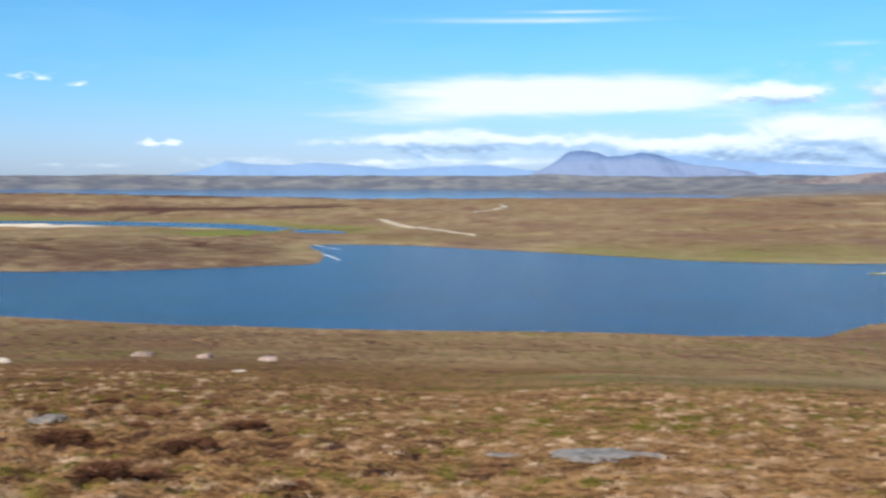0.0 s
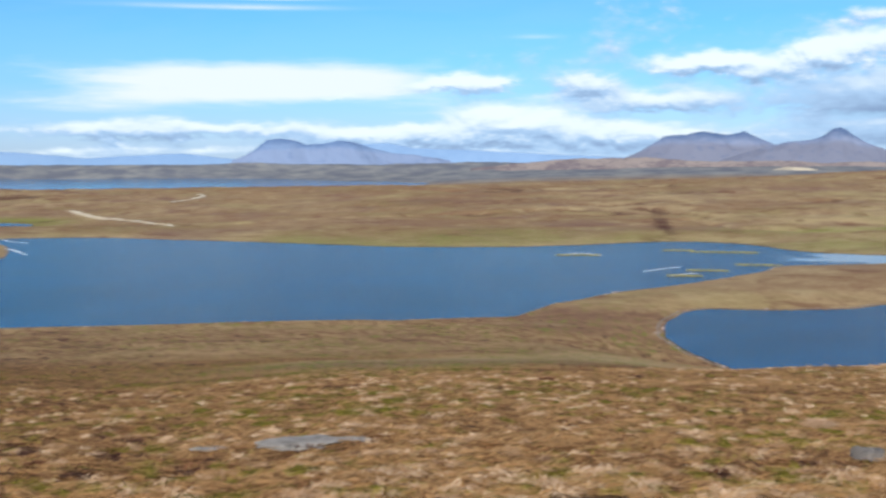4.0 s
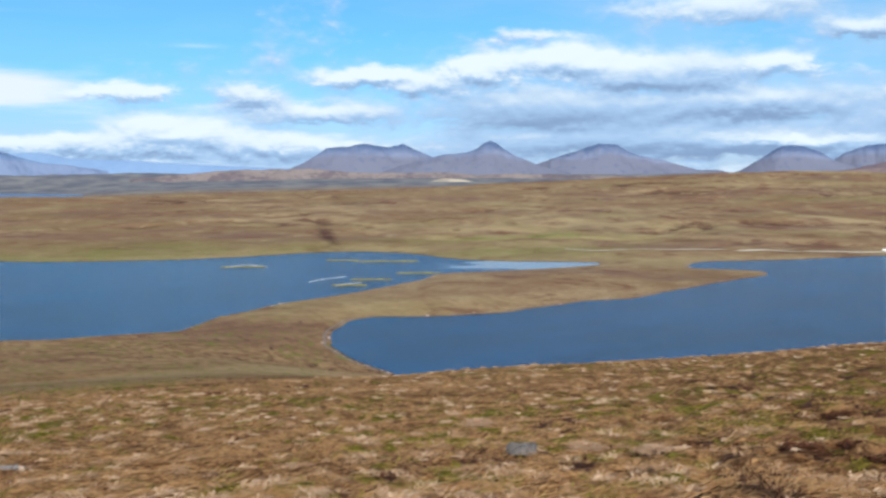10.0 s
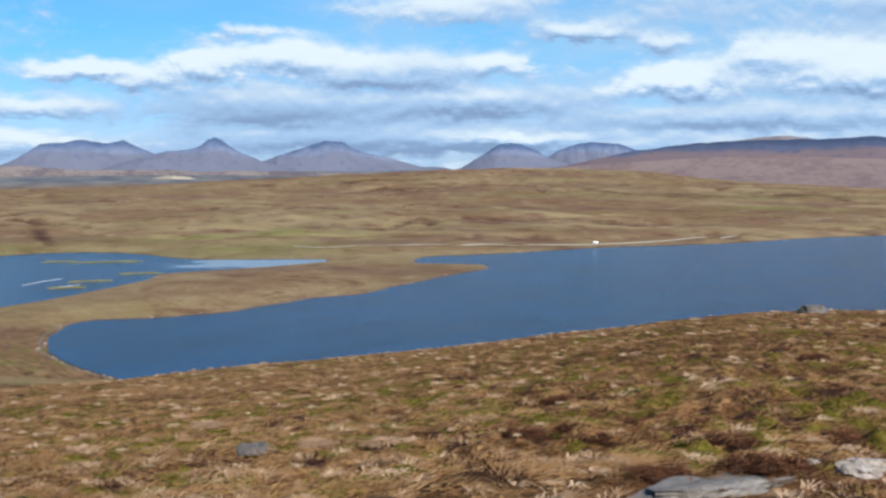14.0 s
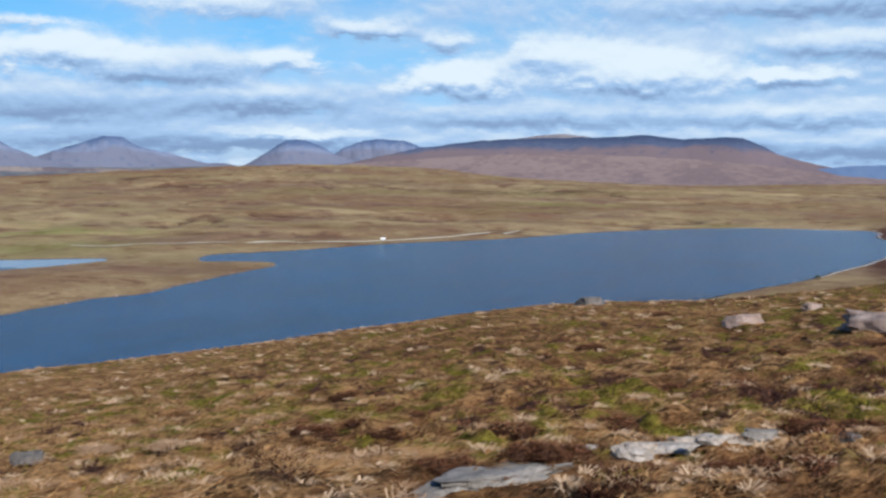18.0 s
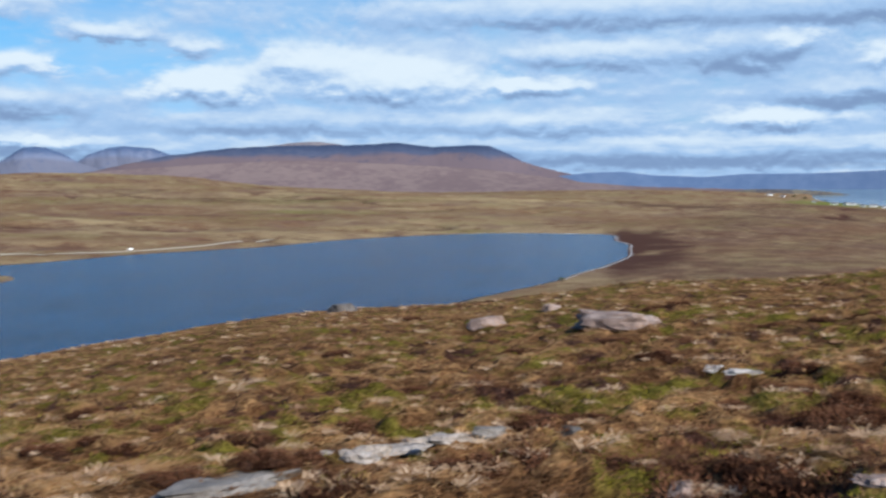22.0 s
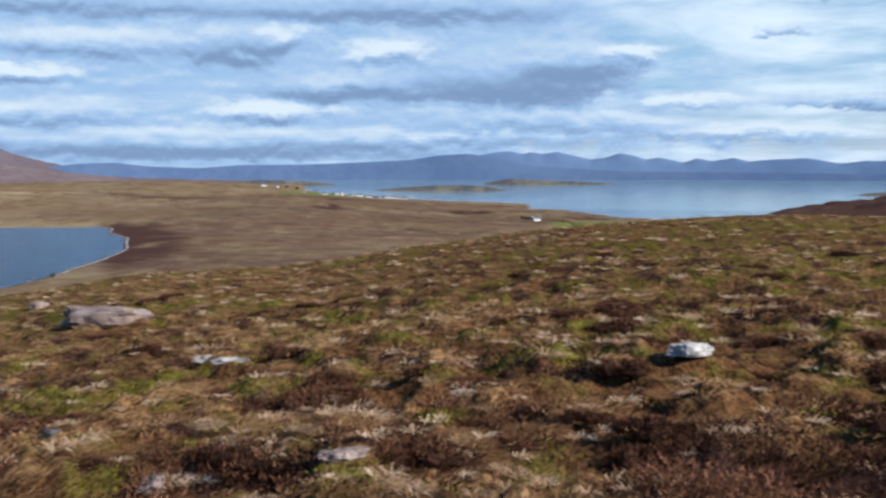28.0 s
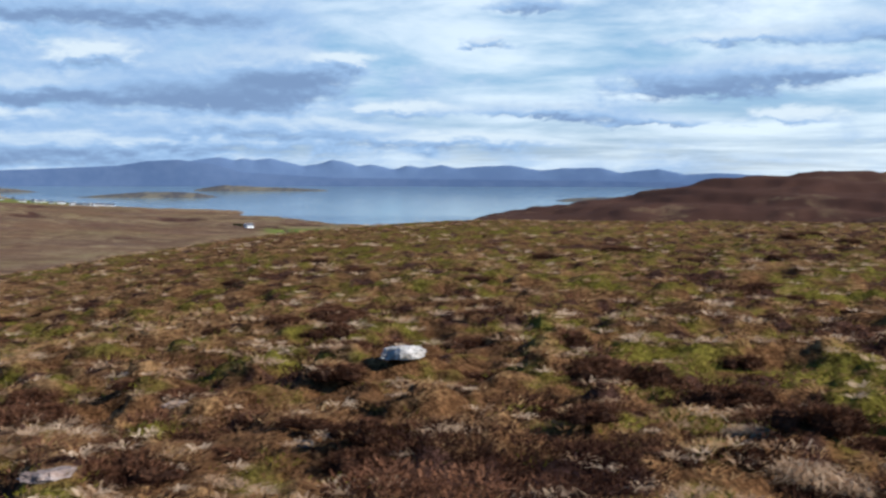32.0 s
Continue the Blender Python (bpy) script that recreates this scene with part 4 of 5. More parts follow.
def boulder(name, label, az, el, w, d, h, mat, seed, turn=0.0, flat=0.0, step=0.0):
    """A weathered stone w wide across the view, d deep, h high above the heather."""
    x, y, r = meet(az, el, step=step)
    z = float(ground_at(x, y)[0])
    rnd = random.Random(seed)
    bm = bmesh.new()
    bmesh.ops.create_icosphere(bm, subdivisions=4, radius=1.0)
    cuts = [(Vector((rnd.uniform(-1, 1), rnd.uniform(-1, 1), rnd.uniform(-0.2, 0.7))).normalized(), rnd.uniform(0.62, 0.95)) for _ in range(10)]
    cuts.append((Vector((0.12 * rnd.uniform(-1, 1), 0.12, 1)).normalized(), 0.72 - 0.3 * flat))
    off = Vector((seed * 3.1, seed * 1.7, 0))
    rag = 1 + 1.2 * flat
    boxy = 0.62 if flat > 0.25 else 0.70
    for v in bm.verts:
        p = Vector([math.copysign(abs(c) ** boxy, c) for c in v.co])
        for n, dd in cuts:
            over = p.dot(n) - dd
            if over > 0:
                p -= n * over * 0.96
        p *= 1 + 0.22 * rag * noise.noise(p * 1.5 + off) + 0.10 * rag * noise.noise(p * 3.7 + off) + 0.05 * noise.noise(p * 9 + off)
        if flat > 0.25:
            # weathered bedding: thin layers stand proud of one another
            p.x *= 1 + 0.05 * math.sin(p.z * 17 + seed) + 0.08 * noise.noise(Vector((p.y * 3, p.z * 9, seed)))
        high = p.z / (0.74 - 0.3 * flat) if p.z > 0 else p.z * 0.6
        v.co = Vector((p.x * w / 2 * 1.1, p.y * d / 2 * 1.1, high * h - 0.05 * h))
    me = bpy.data.meshes.new(name)
    for f in bm.faces:
        f.smooth = False
    bm.to_mesh(me)
    bm.free()
    me.materials.append(mat)
    ob = new(name, me)
    ob.matrix_world = pose(x, y, z, 0, 0, -az + turn)
    return tagged(ob, label, "rock", group="moorland rocks")


def stones(spec, first):
    # widths and heights in angle units of 1/2070
    for k, (az, el, w, h, mat, name, label, turn, flat, step) in enumerate(spec, first):
        r = meet(az, el, step=step)[2]
        w, h = w * r / 2070.0, h * r / 2070.0 * (0.8 - 0.35 * flat)
        boulder(name, label, az, el, w, max(w * (0.7 - 0.25 * flat), h), h, mat, 100 + k * 7, turn=turn, flat=flat, step=step)


stones([
    (-14.51, -8.66, 36, 11, STONE, "boulder", "pale lichened boulder half sunk in heather", 0, 0.3, 0.00),
    (-11.57, -8.87, 28, 11, STONE, "boulder", "pale rounded boulder in brown heather", 10, 0.2, 0.00),
    (-8.60, -9.05, 32, 11, STONE, "boulder", "pale boulder casting a shadow on the heather", -10, 0.3, 0.00),
    (-20.75, -8.70, 24, 11, PALE_STONE, "boulder", "small pale boulder on the slope", 0, 0.0, 0.00),
    (-9.91, -9.54, 24, 6, PALE_STONE, "stone", "flat pale stone in the grass", 0, 0.8, 0.00),
    (-18.97, -11.51, 64, 16, SLAB_STONE, "rock_slab", "pale flat rock slab showing through grass", 10, 0.9, 0.00),
    (8.00, -13.69, 190, 24, SLAB_STONE, "rock_slab", "broad pale grey rock slab lying in the moor grass", 5, 1.0, 0.00),
    (3.14, -13.75, 60, 10, SLAB_STONE, "rock_slab", "narrow pale rock edge in the grass", 0, 1.0, 0.00),
    (34.78, -13.55, 50, 22, DARK_STONE, "stone", "grey angular stone in the grass", 0, 0.2, 0.00),
    (61.77, -6.72, 56, 20, DARK_STONE, "boulder", "dark boulder on the brow above the loch", 0, 0.2, 0.05),
    (69.01, -7.45, 68, 22, STONE, "boulder", "grey lichened boulder in the heather", 10, 0.2, 0.05),
], 0)
stones([
    (72.26, -6.65, 38, 12, STONE, "boulder", "low pinkish boulder on the slope", 0, 0.2, 0.05),
    (75.40, -7.36, 142, 31, STONE, "boulder", "large flat-topped pink sandstone boulder", -8, 0.45, 0.05),
    (61.82, -13.61, 50, 10, PALE_STONE, "rock_slab", "low pale rock showing in heather", 20, 0.7, 0.05),
    (64.19, -13.60, 56, 22, PALE_STONE, "stone", "pale angular stone in a broken row", 10, 0.3, 0.05),
    (65.40, -13.72, 120, 11, PALE_STONE, "rock_slab", "thin pale rock ledge low in the grass", 12, 0.6, 0.05),
    (66.45, -13.48, 88, 30, PALE_STONE, "stone", "pale grey blocky stone in a broken rock row", 24, 0.4, 0.05),
    (67.75, -13.14, 78, 16, PALE_STONE, "rock_slab", "pale rock edge leaning out of the grass", 26, 0.5, 0.05),
    (68.85, -12.93, 70, 12, PALE_STONE, "rock_slab", "thin pale rock edge in grass", 26, 0.6, 0.05),
    (69.95, -12.66, 70, 17, SLAB_STONE, "rock_slab", "bluish upturned rock edge", 30, 0.5, 0.05),
    (54.30, -15.92, 170, 22, SLAB_STONE, "rock_slab", "grey bedrock ledge sloping out of the heather", 40, 0.8, 0.05),
    (56.60, -15.36, 230, 24, SLAB_STONE, "rock_slab", "grey layered rock outcrop sloping out of the heather", 38, 0.7, 0.05),
    (58.95, -14.80, 120, 18, SLAB_STONE, "rock_slab", "grey rock ledge at the end of an outcrop", 36, 0.7, 0.05),
    (73.94, -12.67, 42, 22, DARK_STONE, "stone", "dark bluish stone in the heather", 0, 0.2, 0.05),
    (79.32, -9.40, 36, 12, WHITE_STONE, "stone", "small white stone in the grass", 0, 0.5, 0.38),
], 11)
stones([
    (80.57, -9.47, 54, 10, WHITE_STONE, "stone", "flat white stone in the grass", 0, 0.8, 0.38),
    (78.95, -15.16, 92, 26, DARK_STONE, "rock_slab", "dark blue-grey rock beside heather", 0, 0.5, 0.38),
    (76.77, -15.21, 44, 26, STONE, "stone", "pinkish stone among green grass", 0, 0.0, 0.38),
    (92.06, -11.15, 52, 12, STONE, "rock_slab", "low grey-pink rock in the grass", 0, 0.7, 0.38),
    (102.9, -8.98, 82, 20, WHITE_STONE, "boulder", "pale angular boulder with a dark shaded side", 20, 0.2, 0.38),
    (86.15, -14.1, 76, 17, STONE, "rock_slab", "pinkish flat stone under a heather bush", 0, 0.5, 0.38),
    (98.18, -13.21, 30, 10, DARK_STONE, "stone", "small dark stone in the heather", 0, 0.3, 0.38),
    (64.14, -13.80, 64, 22, PALE_STONE, "stone", "pale stone at the end of a rock row", 0, 0.3, 0.00),
], 22)


# ---------------------------------------------------------------- plants of the moor
def plant_material(name, a, b_, c_, rough=0.8, through_=0.25):
    m, N, b = material(name, rough, spec=0.03)
    rnd = N.put("ShaderNodeNewGeometry").outputs["Random Per Island"]
    tone = attribute(N, "tone")
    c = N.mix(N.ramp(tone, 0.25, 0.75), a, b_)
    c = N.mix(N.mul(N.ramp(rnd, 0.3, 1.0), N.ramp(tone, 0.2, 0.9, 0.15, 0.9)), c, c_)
    N.link(c, b.inputs["Base Color"])
    tr = N.put("ShaderNodeBsdfTranslucent")
    N.link(c, tr.inputs[0])
    mx = N.put("ShaderNodeMixShader")
    mx.inputs[0].default_value = through_
    out = next(n for n in N.t.nodes if n.type == "OUTPUT_MATERIAL")
    N.link(b.outputs[0], mx.inputs[1])
    N.link(tr.outputs[0], mx.inputs[2])
    N.link(mx.outputs[0], out.inputs[0])
    return m


STRAW_M = plant_material("dry_moor_grass", (0.142, 0.066, 0.030), (0.36, 0.186, 0.076), (0.50, 0.345, 0.17))
GREEN_M = plant_material("green_moor_grass", (0.100, 0.088, 0.010), (0.195, 0.168, 0.020), (0.29, 0.22, 0.05))
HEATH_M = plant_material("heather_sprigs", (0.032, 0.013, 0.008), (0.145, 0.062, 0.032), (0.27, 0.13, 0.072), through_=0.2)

TUSSOCK_M = plant_material("bleached_grass", (0.35, 0.215, 0.122), (0.48, 0.33, 0.205), (0.70, 0.52, 0.355))


def blades(name, label, category, mat, px, py, pz, count, length, width, spread, lean, tone, rng, rise=1.0):
    """Many bent blades, count to a tuft, as one mesh, a triangle to a blade."""
    n = len(px)
    k = count
    m = n * k
    ang = rng.uniform(0, 2 * np.pi, m)
    rad = np.sqrt(rng.uniform(0, 1, m)) * np.repeat(spread, k)
    bx, by = np.repeat(px, k) + rad * np.cos(ang), np.repeat(py, k) + rad * np.sin(ang)
    bz = np.repeat(pz, k) - 0.03
    ln = np.repeat(length, k) * rng.uniform(0.55, 1.15, m)
    wd = np.repeat(width, k) * rng.uniform(0.7, 1.3, m)
    out = rng.uniform(0.15, 0.9, m)
    a2 = ang + rng.uniform(-0.7, 0.7, m)
    dx, dy = np.cos(a2) * out + lean[0], np.sin(a2) * out + lean[1]
    dz = np.full(m, rise) * rng.uniform(0.55, 1.0, m)
    s = ln / np.sqrt(dx * dx + dy * dy + dz * dz)
    dx, dy, dz = dx * s, dy * s, dz * s
    wa = rng.uniform(0, np.pi, m)
    wx, wy = np.cos(wa) * wd / 2, np.sin(wa) * wd / 2
    v = np.empty((m, 3, 3), np.float32)
    v[:, 0] = np.stack([bx - wx, by - wy, bz], -1)
    v[:, 1] = np.stack([bx + wx, by + wy, bz], -1)
    v[:, 2] = np.stack([bx + dx, by + dy, bz + dz], -1)
    faces = np.arange(m * 3).reshape(m, 3)
    me = mesh_from(name, v.reshape(-1, 3), faces, mat, smooth=False)
    set_attribute(me, "tone", np.repeat(np.repeat(tone, k), 3))
    return tagged(new(name, me), label, category, kind="stuff")


def arched(name, label, category, mat, px, py, pz, count, length, width, spread, wind, tone, rng):
    """Tufts of long drooping blades that rise, bend over and hang, as one mesh."""
    k, m = count, len(px) * count
    ang = rng.uniform(0, 2 * np.pi, m)
    rad = np.sqrt(rng.uniform(0, 1, m)) * np.repeat(spread, k)
    base = np.stack([np.repeat(px, k) + rad * np.cos(ang), np.repeat(py, k) + rad * np.sin(ang), np.repeat(pz, k)], -1)
    dx, dy = np.cos(ang) * 0.8 + wind[0] + rng.normal(0, 0.25, m), np.sin(ang) * 0.8 + wind[1] + rng.normal(0, 0.25, m)
    d = np.maximum(np.hypot(dx, dy), 1e-3)
    way = np.stack([dx / d, dy / d, np.zeros(m)], -1)
    ln = (np.repeat(length, k) * rng.uniform(0.5, 1.2, m))[:, None]
    side = np.stack([-way[:, 1], way[:, 0], np.zeros(m)], -1) * (np.repeat(width, k) * rng.uniform(0.6, 1.3, m) / 2)[:, None]
    up = np.array([0.0, 0.0, 1.0])
    mid = base + way * ln * 0.42 + up * ln * rng.uniform(0.10, 0.26, m)[:, None]
    tip = base + way * ln * 0.95 + up * ln * rng.uniform(-0.06, 0.10, m)[:, None]
    v = np.stack([base - side * 0.7, base + side * 0.7, mid - side, mid + side, tip], 1)
    f = np.array([[0, 1, 3], [0, 3, 2], [2, 3, 4]])[None] + (np.arange(m) * 5)[:, None, None]
    me = mesh_from(name, v.reshape(-1, 3), f.reshape(-1, 3), mat, smooth=False)
    set_attribute(me, "tone", np.repeat(np.repeat(tone, k), 5))
    return tagged(new(name, me), label, category, kind="stuff")


def scatter(n, r0, r1, seed, bias=1.0):
    rng = np.random.default_rng(seed)
    az = np.radians(rng.uniform(-24, 130, n))
    r = r0 * (r1 / r0) ** (rng.uniform(0, 1, n) ** bias)
    return r * np.sin(az), r * np.cos(az), r, np.degrees(az), rng


def sow():
    def fine(r):
        # shorter, finer growth on the trodden ground
        return np.clip(0.28 + r / 26, 0.4, 1)

    # dry tussocks of drooping blades
    x, y, r, az, rng = scatter(78000, 4.0, 150, 901, 1.15)
    heath, green = near_cover(x, y, az)
    reach = np.interp(az, [-14, -2, 22, 34], [150, 72, 85, 150]) * (1 + 0.5 * fbm(x, y, 14, 367, 3))
    keep = (r < reach) & (rng.uniform(0, 1, len(x)) < np.clip(1.0 - 0.75 * heath - 0.45 * green, 0.06, 1) * np.interp(az, [40, 90], [1.0, 0.8]))
    x, y, r, az = x[keep], y[keep], r[keep], az[keep]
    pale = 0.8 * (hummocks(x, y) - 0.5) + 0.6 * fbm(x, y, 4, 337, 3)
    big = rng.uniform(0, 1, len(x)) ** 3
    size = (0.09 + 0.09 * np.clip(pale + 0.2, 0, 0.6) / 0.6 + 0.06 * big) * fine(r) * np.clip(1 + (r - 30) / 100, 1, 2.0)
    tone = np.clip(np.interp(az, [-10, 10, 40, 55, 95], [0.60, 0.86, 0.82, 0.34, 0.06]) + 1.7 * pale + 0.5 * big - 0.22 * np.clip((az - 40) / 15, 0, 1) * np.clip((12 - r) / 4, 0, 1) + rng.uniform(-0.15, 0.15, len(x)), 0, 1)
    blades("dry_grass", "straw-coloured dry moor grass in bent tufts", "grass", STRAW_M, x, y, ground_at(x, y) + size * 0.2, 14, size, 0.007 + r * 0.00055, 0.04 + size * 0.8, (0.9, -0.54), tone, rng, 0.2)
    # bleached tufts lying over the crowns, combed by the wind
    x, y, r, az, rng = scatter(17000, 4.5, 160, 919, 0.9)
    heath, green = near_cover(x, y, az)
    reach = np.interp(az, [-14, -2, 22, 34], [150, 70, 80, 150]) * (1 + 0.5 * fbm(x, y, 14, 367, 3))
    keep = (r < reach) & (hummocks(x, y) - 0.52 + 0.4 * fbm(x, y, 5, 359, 3) > 0) & (rng.uniform(0, 1, len(x)) < np.interp(az, [-20, 5, 30, 50, 90], [0.5, 0.55, 0.55, 0.44, 0.44]) - 0.2 * heath)
    x, y, r, az = x[keep], y[keep], r[keep], az[keep]
    size = rng.uniform(0.08, 0.21, len(x)) * np.clip(0.35 + r / 30, 0.45, 1) * np.clip(1 + (r - 30) / 80, 1, 2.0)
    arched("bleached_grass", "bleached pale tufts of moor grass combed by wind", "grass", TUSSOCK_M, x, y, ground_at(x, y) + 0.03, 24, size * 1.5, 0.0045 + r * 0.00045, size * 0.5, (0.45, -0.3), np.clip(rng.uniform(-0.05, 1.1, len(x)), 0, 1), rng)
    # green grass in the wet hollows
    x, y, r, az, rng = scatter(90000, 4.0, 130, 907, 1.15)
    heath, green = near_cover(x, y, az)
    keep = (green > 0.15) & (rng.uniform(0, 1, len(x)) < green)
    x, y, r = x[keep], y[keep], r[keep]
    blades("green_grass", "short yellow-green grass and moss in wet hollows", "grass", GREEN_M, x, y, ground_at(x, y), 8, 0.10 * fine(r), 0.007 + r * 0.0006, 0.06 + 0.09 * fine(r), (0.5, -0.3),
           np.clip(0.40 + 1.8 * fbm(x, y, 1.2, 341, 3), 0, 1), rng, 0.5)
    # low heather between, standing a little above the grass
    x, y, r, az, rng = scatter(150000, 4.0, 150, 911, 1.15)
    heath, green = near_cover(x, y, az)
    keep = (heath > 0.2) & (rng.uniform(0, 1, len(x)) < heath)
    x, y, r, heath = x[keep], y[keep], r[keep], heath[keep]
    size = (0.05 + 0.05 * heath) * fine(r) * np.clip(1 + (r - 30) / 150, 1, 1.5)
    up = 0.13 * heath * rng.uniform(0.2, 1, len(x))
    # low sprigs toned dark for the shade under the canopy, upper ones paler
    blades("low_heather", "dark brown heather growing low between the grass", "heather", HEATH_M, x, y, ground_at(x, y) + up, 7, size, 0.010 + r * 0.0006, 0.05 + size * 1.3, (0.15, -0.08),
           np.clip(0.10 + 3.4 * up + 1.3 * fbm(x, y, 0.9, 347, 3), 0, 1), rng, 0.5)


sow()


def heather_bush(seed, w, h):
    """One rounded bush: a woody core coloured dark as inner shade, and a coat of upright sprigs."""
    rng = np.random.default_rng(seed)
    root = new("heather_bush")
    bm = bmesh.new()
    lumps = [(rng.uniform(-0.34, 0.34) * w, rng.uniform(-0.26, 0.26) * w, rng.uniform(0.13, 0.27) * w, rng.uniform(0.35, 0.8) * h) for _ in range(11)]
    for lx, ly, lr, lh in lumps:
        made = bmesh.ops.create_icosphere(bm, subdivisions=2, radius=1.0)
        for v in made["verts"]:
            p = v.co * (1 + 0.4 * noise.noise(v.co * 2.0 + Vector((seed + lx * 9, ly * 9, 0))))
            v.co = Vector((lx + p.x * lr * 0.66, ly + p.y * lr * 0.62, max(p.z, -0.3) * lh * 0.5))
    part("core", bm, HEATH_CORE, root, "dark heather stems with the bush's inner shade in their colour")
    n = 800
    pick = rng.integers(0, len(lumps), n)
    ls = np.array(lumps)[pick]
    u, t = rng.uniform(-0.05, 1, n), rng.uniform(0, 2 * np.pi, n)
    q = np.sqrt(1 - np.clip(u, 0, 1) ** 2)
    cx, cy, cz = ls[:, 0] + q * np.cos(t) * ls[:, 2], ls[:, 1] + q * np.sin(t) * ls[:, 2] * 0.9, u * ls[:, 3] * 0.7
    # tone climbs with height: inner shade below, sunlit tips above
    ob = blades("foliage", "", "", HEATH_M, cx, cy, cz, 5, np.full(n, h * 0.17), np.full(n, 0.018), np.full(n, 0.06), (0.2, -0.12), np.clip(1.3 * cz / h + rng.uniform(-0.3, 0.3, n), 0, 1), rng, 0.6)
    ob.parent = root
    for key in ("kind", "label", "category"):
        if key in ob:
            del ob[key]
    return tagged(root, "dark brown heather bush on the grassy moor", "heather", group="heather bushes")


HEATH_CORE = hill_material("heather_wood_shade", (0.022, 0.012, 0.009), (0.06, 0.03, 0.018), 6.0)
BUSHES_NORTH = [
    (-18.11, -12.52, 110, 0.00), (-16.70, -12.74, 60, 0.00), (-16.98, -14.01, 140, 0.00), (-12.24, -13.24, 100, 0.00), (-14.38, -14.44, 120, 0.00), (-7.35, -15.22, 110, 0.00),
    (-9.80, -12.15, 90, 0.00), (-5.13, -13.95, 60, 0.00), (-14.34, -11.43, 60, 0.00), (48.43, -12.89, 90, 0.00), (50.12, -11.35, 80, 0.00), (48.33, -12.87, 80, 0.00),
    (50.55, -12.43, 70, 0.00), (58.16, -13.33, 110, 0.00), (55.24, -14.66, 150, 0.00), (63.06, -12.76, 130, 0.00), (52.78, -15.29, 110, 0.00), (58.45, -13.70, 130, 0.05),
    (59.86, -13.95, 90, 0.05), (53.97, -14.75, 110, 0.05), (71.10, -12.39, 110, 0.05), (68.17, -14.38, 90, 0.05), (74.52, -13.49, 100, 0.05), (77.58, -14.14, 140, 0.05),
]
BUSHES_NORTHEAST = [
    (62.67, -15.45, 120, 0.05), (70.61, -14.65, 110, 0.05), (77.33, -14.06, 110, 0.28), (86.37, -11.45, 120, 0.28), (84.02, -13.93, 110, 0.28), (89.00, -14.00, 130, 0.28),
    (80.47, -11.16, 90, 0.28), (85.82, -10.29, 80, 0.28), (76.72, -14.12, 110, 0.38), (79.53, -11.20, 100, 0.38), (82.61, -13.80, 100, 0.38), (85.69, -11.62, 110, 0.38),
    (87.94, -14.15, 130, 0.38), (93.45, -13.58, 150, 0.38), (97.98, -12.57, 90, 0.38), (92.65, -15.46, 120, 0.38), (95.85, -11.89, 80, 0.38), (100.87, -14.45, 150, 0.38),
    (102.86, -13.27, 120, 0.38), (90.12, -10.19, 80, 0.38), (100.20, -7.32, 90, 0.38), (97.62, -7.28, 60, 0.38), (67.25, -14.46, 60, 0.38), (85.26, -10.71, 110, 0.38),
]
BUSHES_EAST = [
    (93.29, -13.15, 120, 0.38), (76.48, -14.06, 110, 0.38), (88.25, -14.41, 120, 0.38), (101.69, -14.52, 120, 0.38), (112.53, -9.68, 120, 0.38), (114.79, -10.19, 140, 0.38),
    (100.52, -7.51, 90, 0.38), (110.01, -12.04, 140, 0.38), (92.18, -10.84, 110, 0.38), (96.92, -7.27, 60, 0.38), (99.86, -7.18, 110, 0.38), (97.12, -7.15, 70, 0.38),
    (115.10, -9.90, 130, 0.38), (112.37, -9.57, 90, 0.38), (99.58, -9.92, 120, 0.38), (93.54, -12.98, 120, 0.38), (98.74, -12.74, 90, 0.38), (103.20, -12.66, 100, 0.38),
    (85.50, -11.12, 110, 0.38), (111.85, -12.02, 130, 0.38), (115.97, -13.60, 150, 0.38), (107.69, -14.25, 160, 0.38), (120.87, -6.88, 70, 0.38), (119.36, -9.20, 80, 0.38),
]
BUSHES_SOUTHEAST = [
    (125.30, -12.47, 120, 0.38), (88.24, -14.00, 110, 0.38), (102.64, -7.06, 60, 0.38),
]
BUSHES = BUSHES_NORTH + BUSHES_NORTHEAST + BUSHES_EAST + BUSHES_SOUTHEAST


def plant_bushes():
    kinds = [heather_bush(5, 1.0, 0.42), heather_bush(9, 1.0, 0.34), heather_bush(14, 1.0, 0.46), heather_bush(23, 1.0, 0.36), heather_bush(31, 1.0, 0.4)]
    used, spots = set(), []
    for az, el, w, step in BUSHES:
        x, y, r = meet(az, el, step=step)
        spots.append((x, y, w * r / 2070.0 * 0.95, az))
    # more of them over the whole slope, thicker towards the rougher ground
    rnd = random.Random(41)
    while len(spots) < len(BUSHES) + 190:
        az, r = rnd.uniform(-24, 129), 6.5 * 9.0 ** rnd.random()
        if rnd.random() > np.interp(az, [-24, -8, 0, 40, 55, 75, 130], [0.7, 0.45, 0.03, 0.03, 0.4, 0.8, 1.0]):
            continue
        x, y = r * math.sin(radians(az)), r * math.cos(radians(az))
        heath = near_cover(np.array([x]), np.array([y]), np.array([az]))[0][0]
        if rnd.random() < 0.25 + 0.75 * heath:
            spots.append((x, y, rnd.uniform(0.28, 0.65) * (1 + r / 60), az))
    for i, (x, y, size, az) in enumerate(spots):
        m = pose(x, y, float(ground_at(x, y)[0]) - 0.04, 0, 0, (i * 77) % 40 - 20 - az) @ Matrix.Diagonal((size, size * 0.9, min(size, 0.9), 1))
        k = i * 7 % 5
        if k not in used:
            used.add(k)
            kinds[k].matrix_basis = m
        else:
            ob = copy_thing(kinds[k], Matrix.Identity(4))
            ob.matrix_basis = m


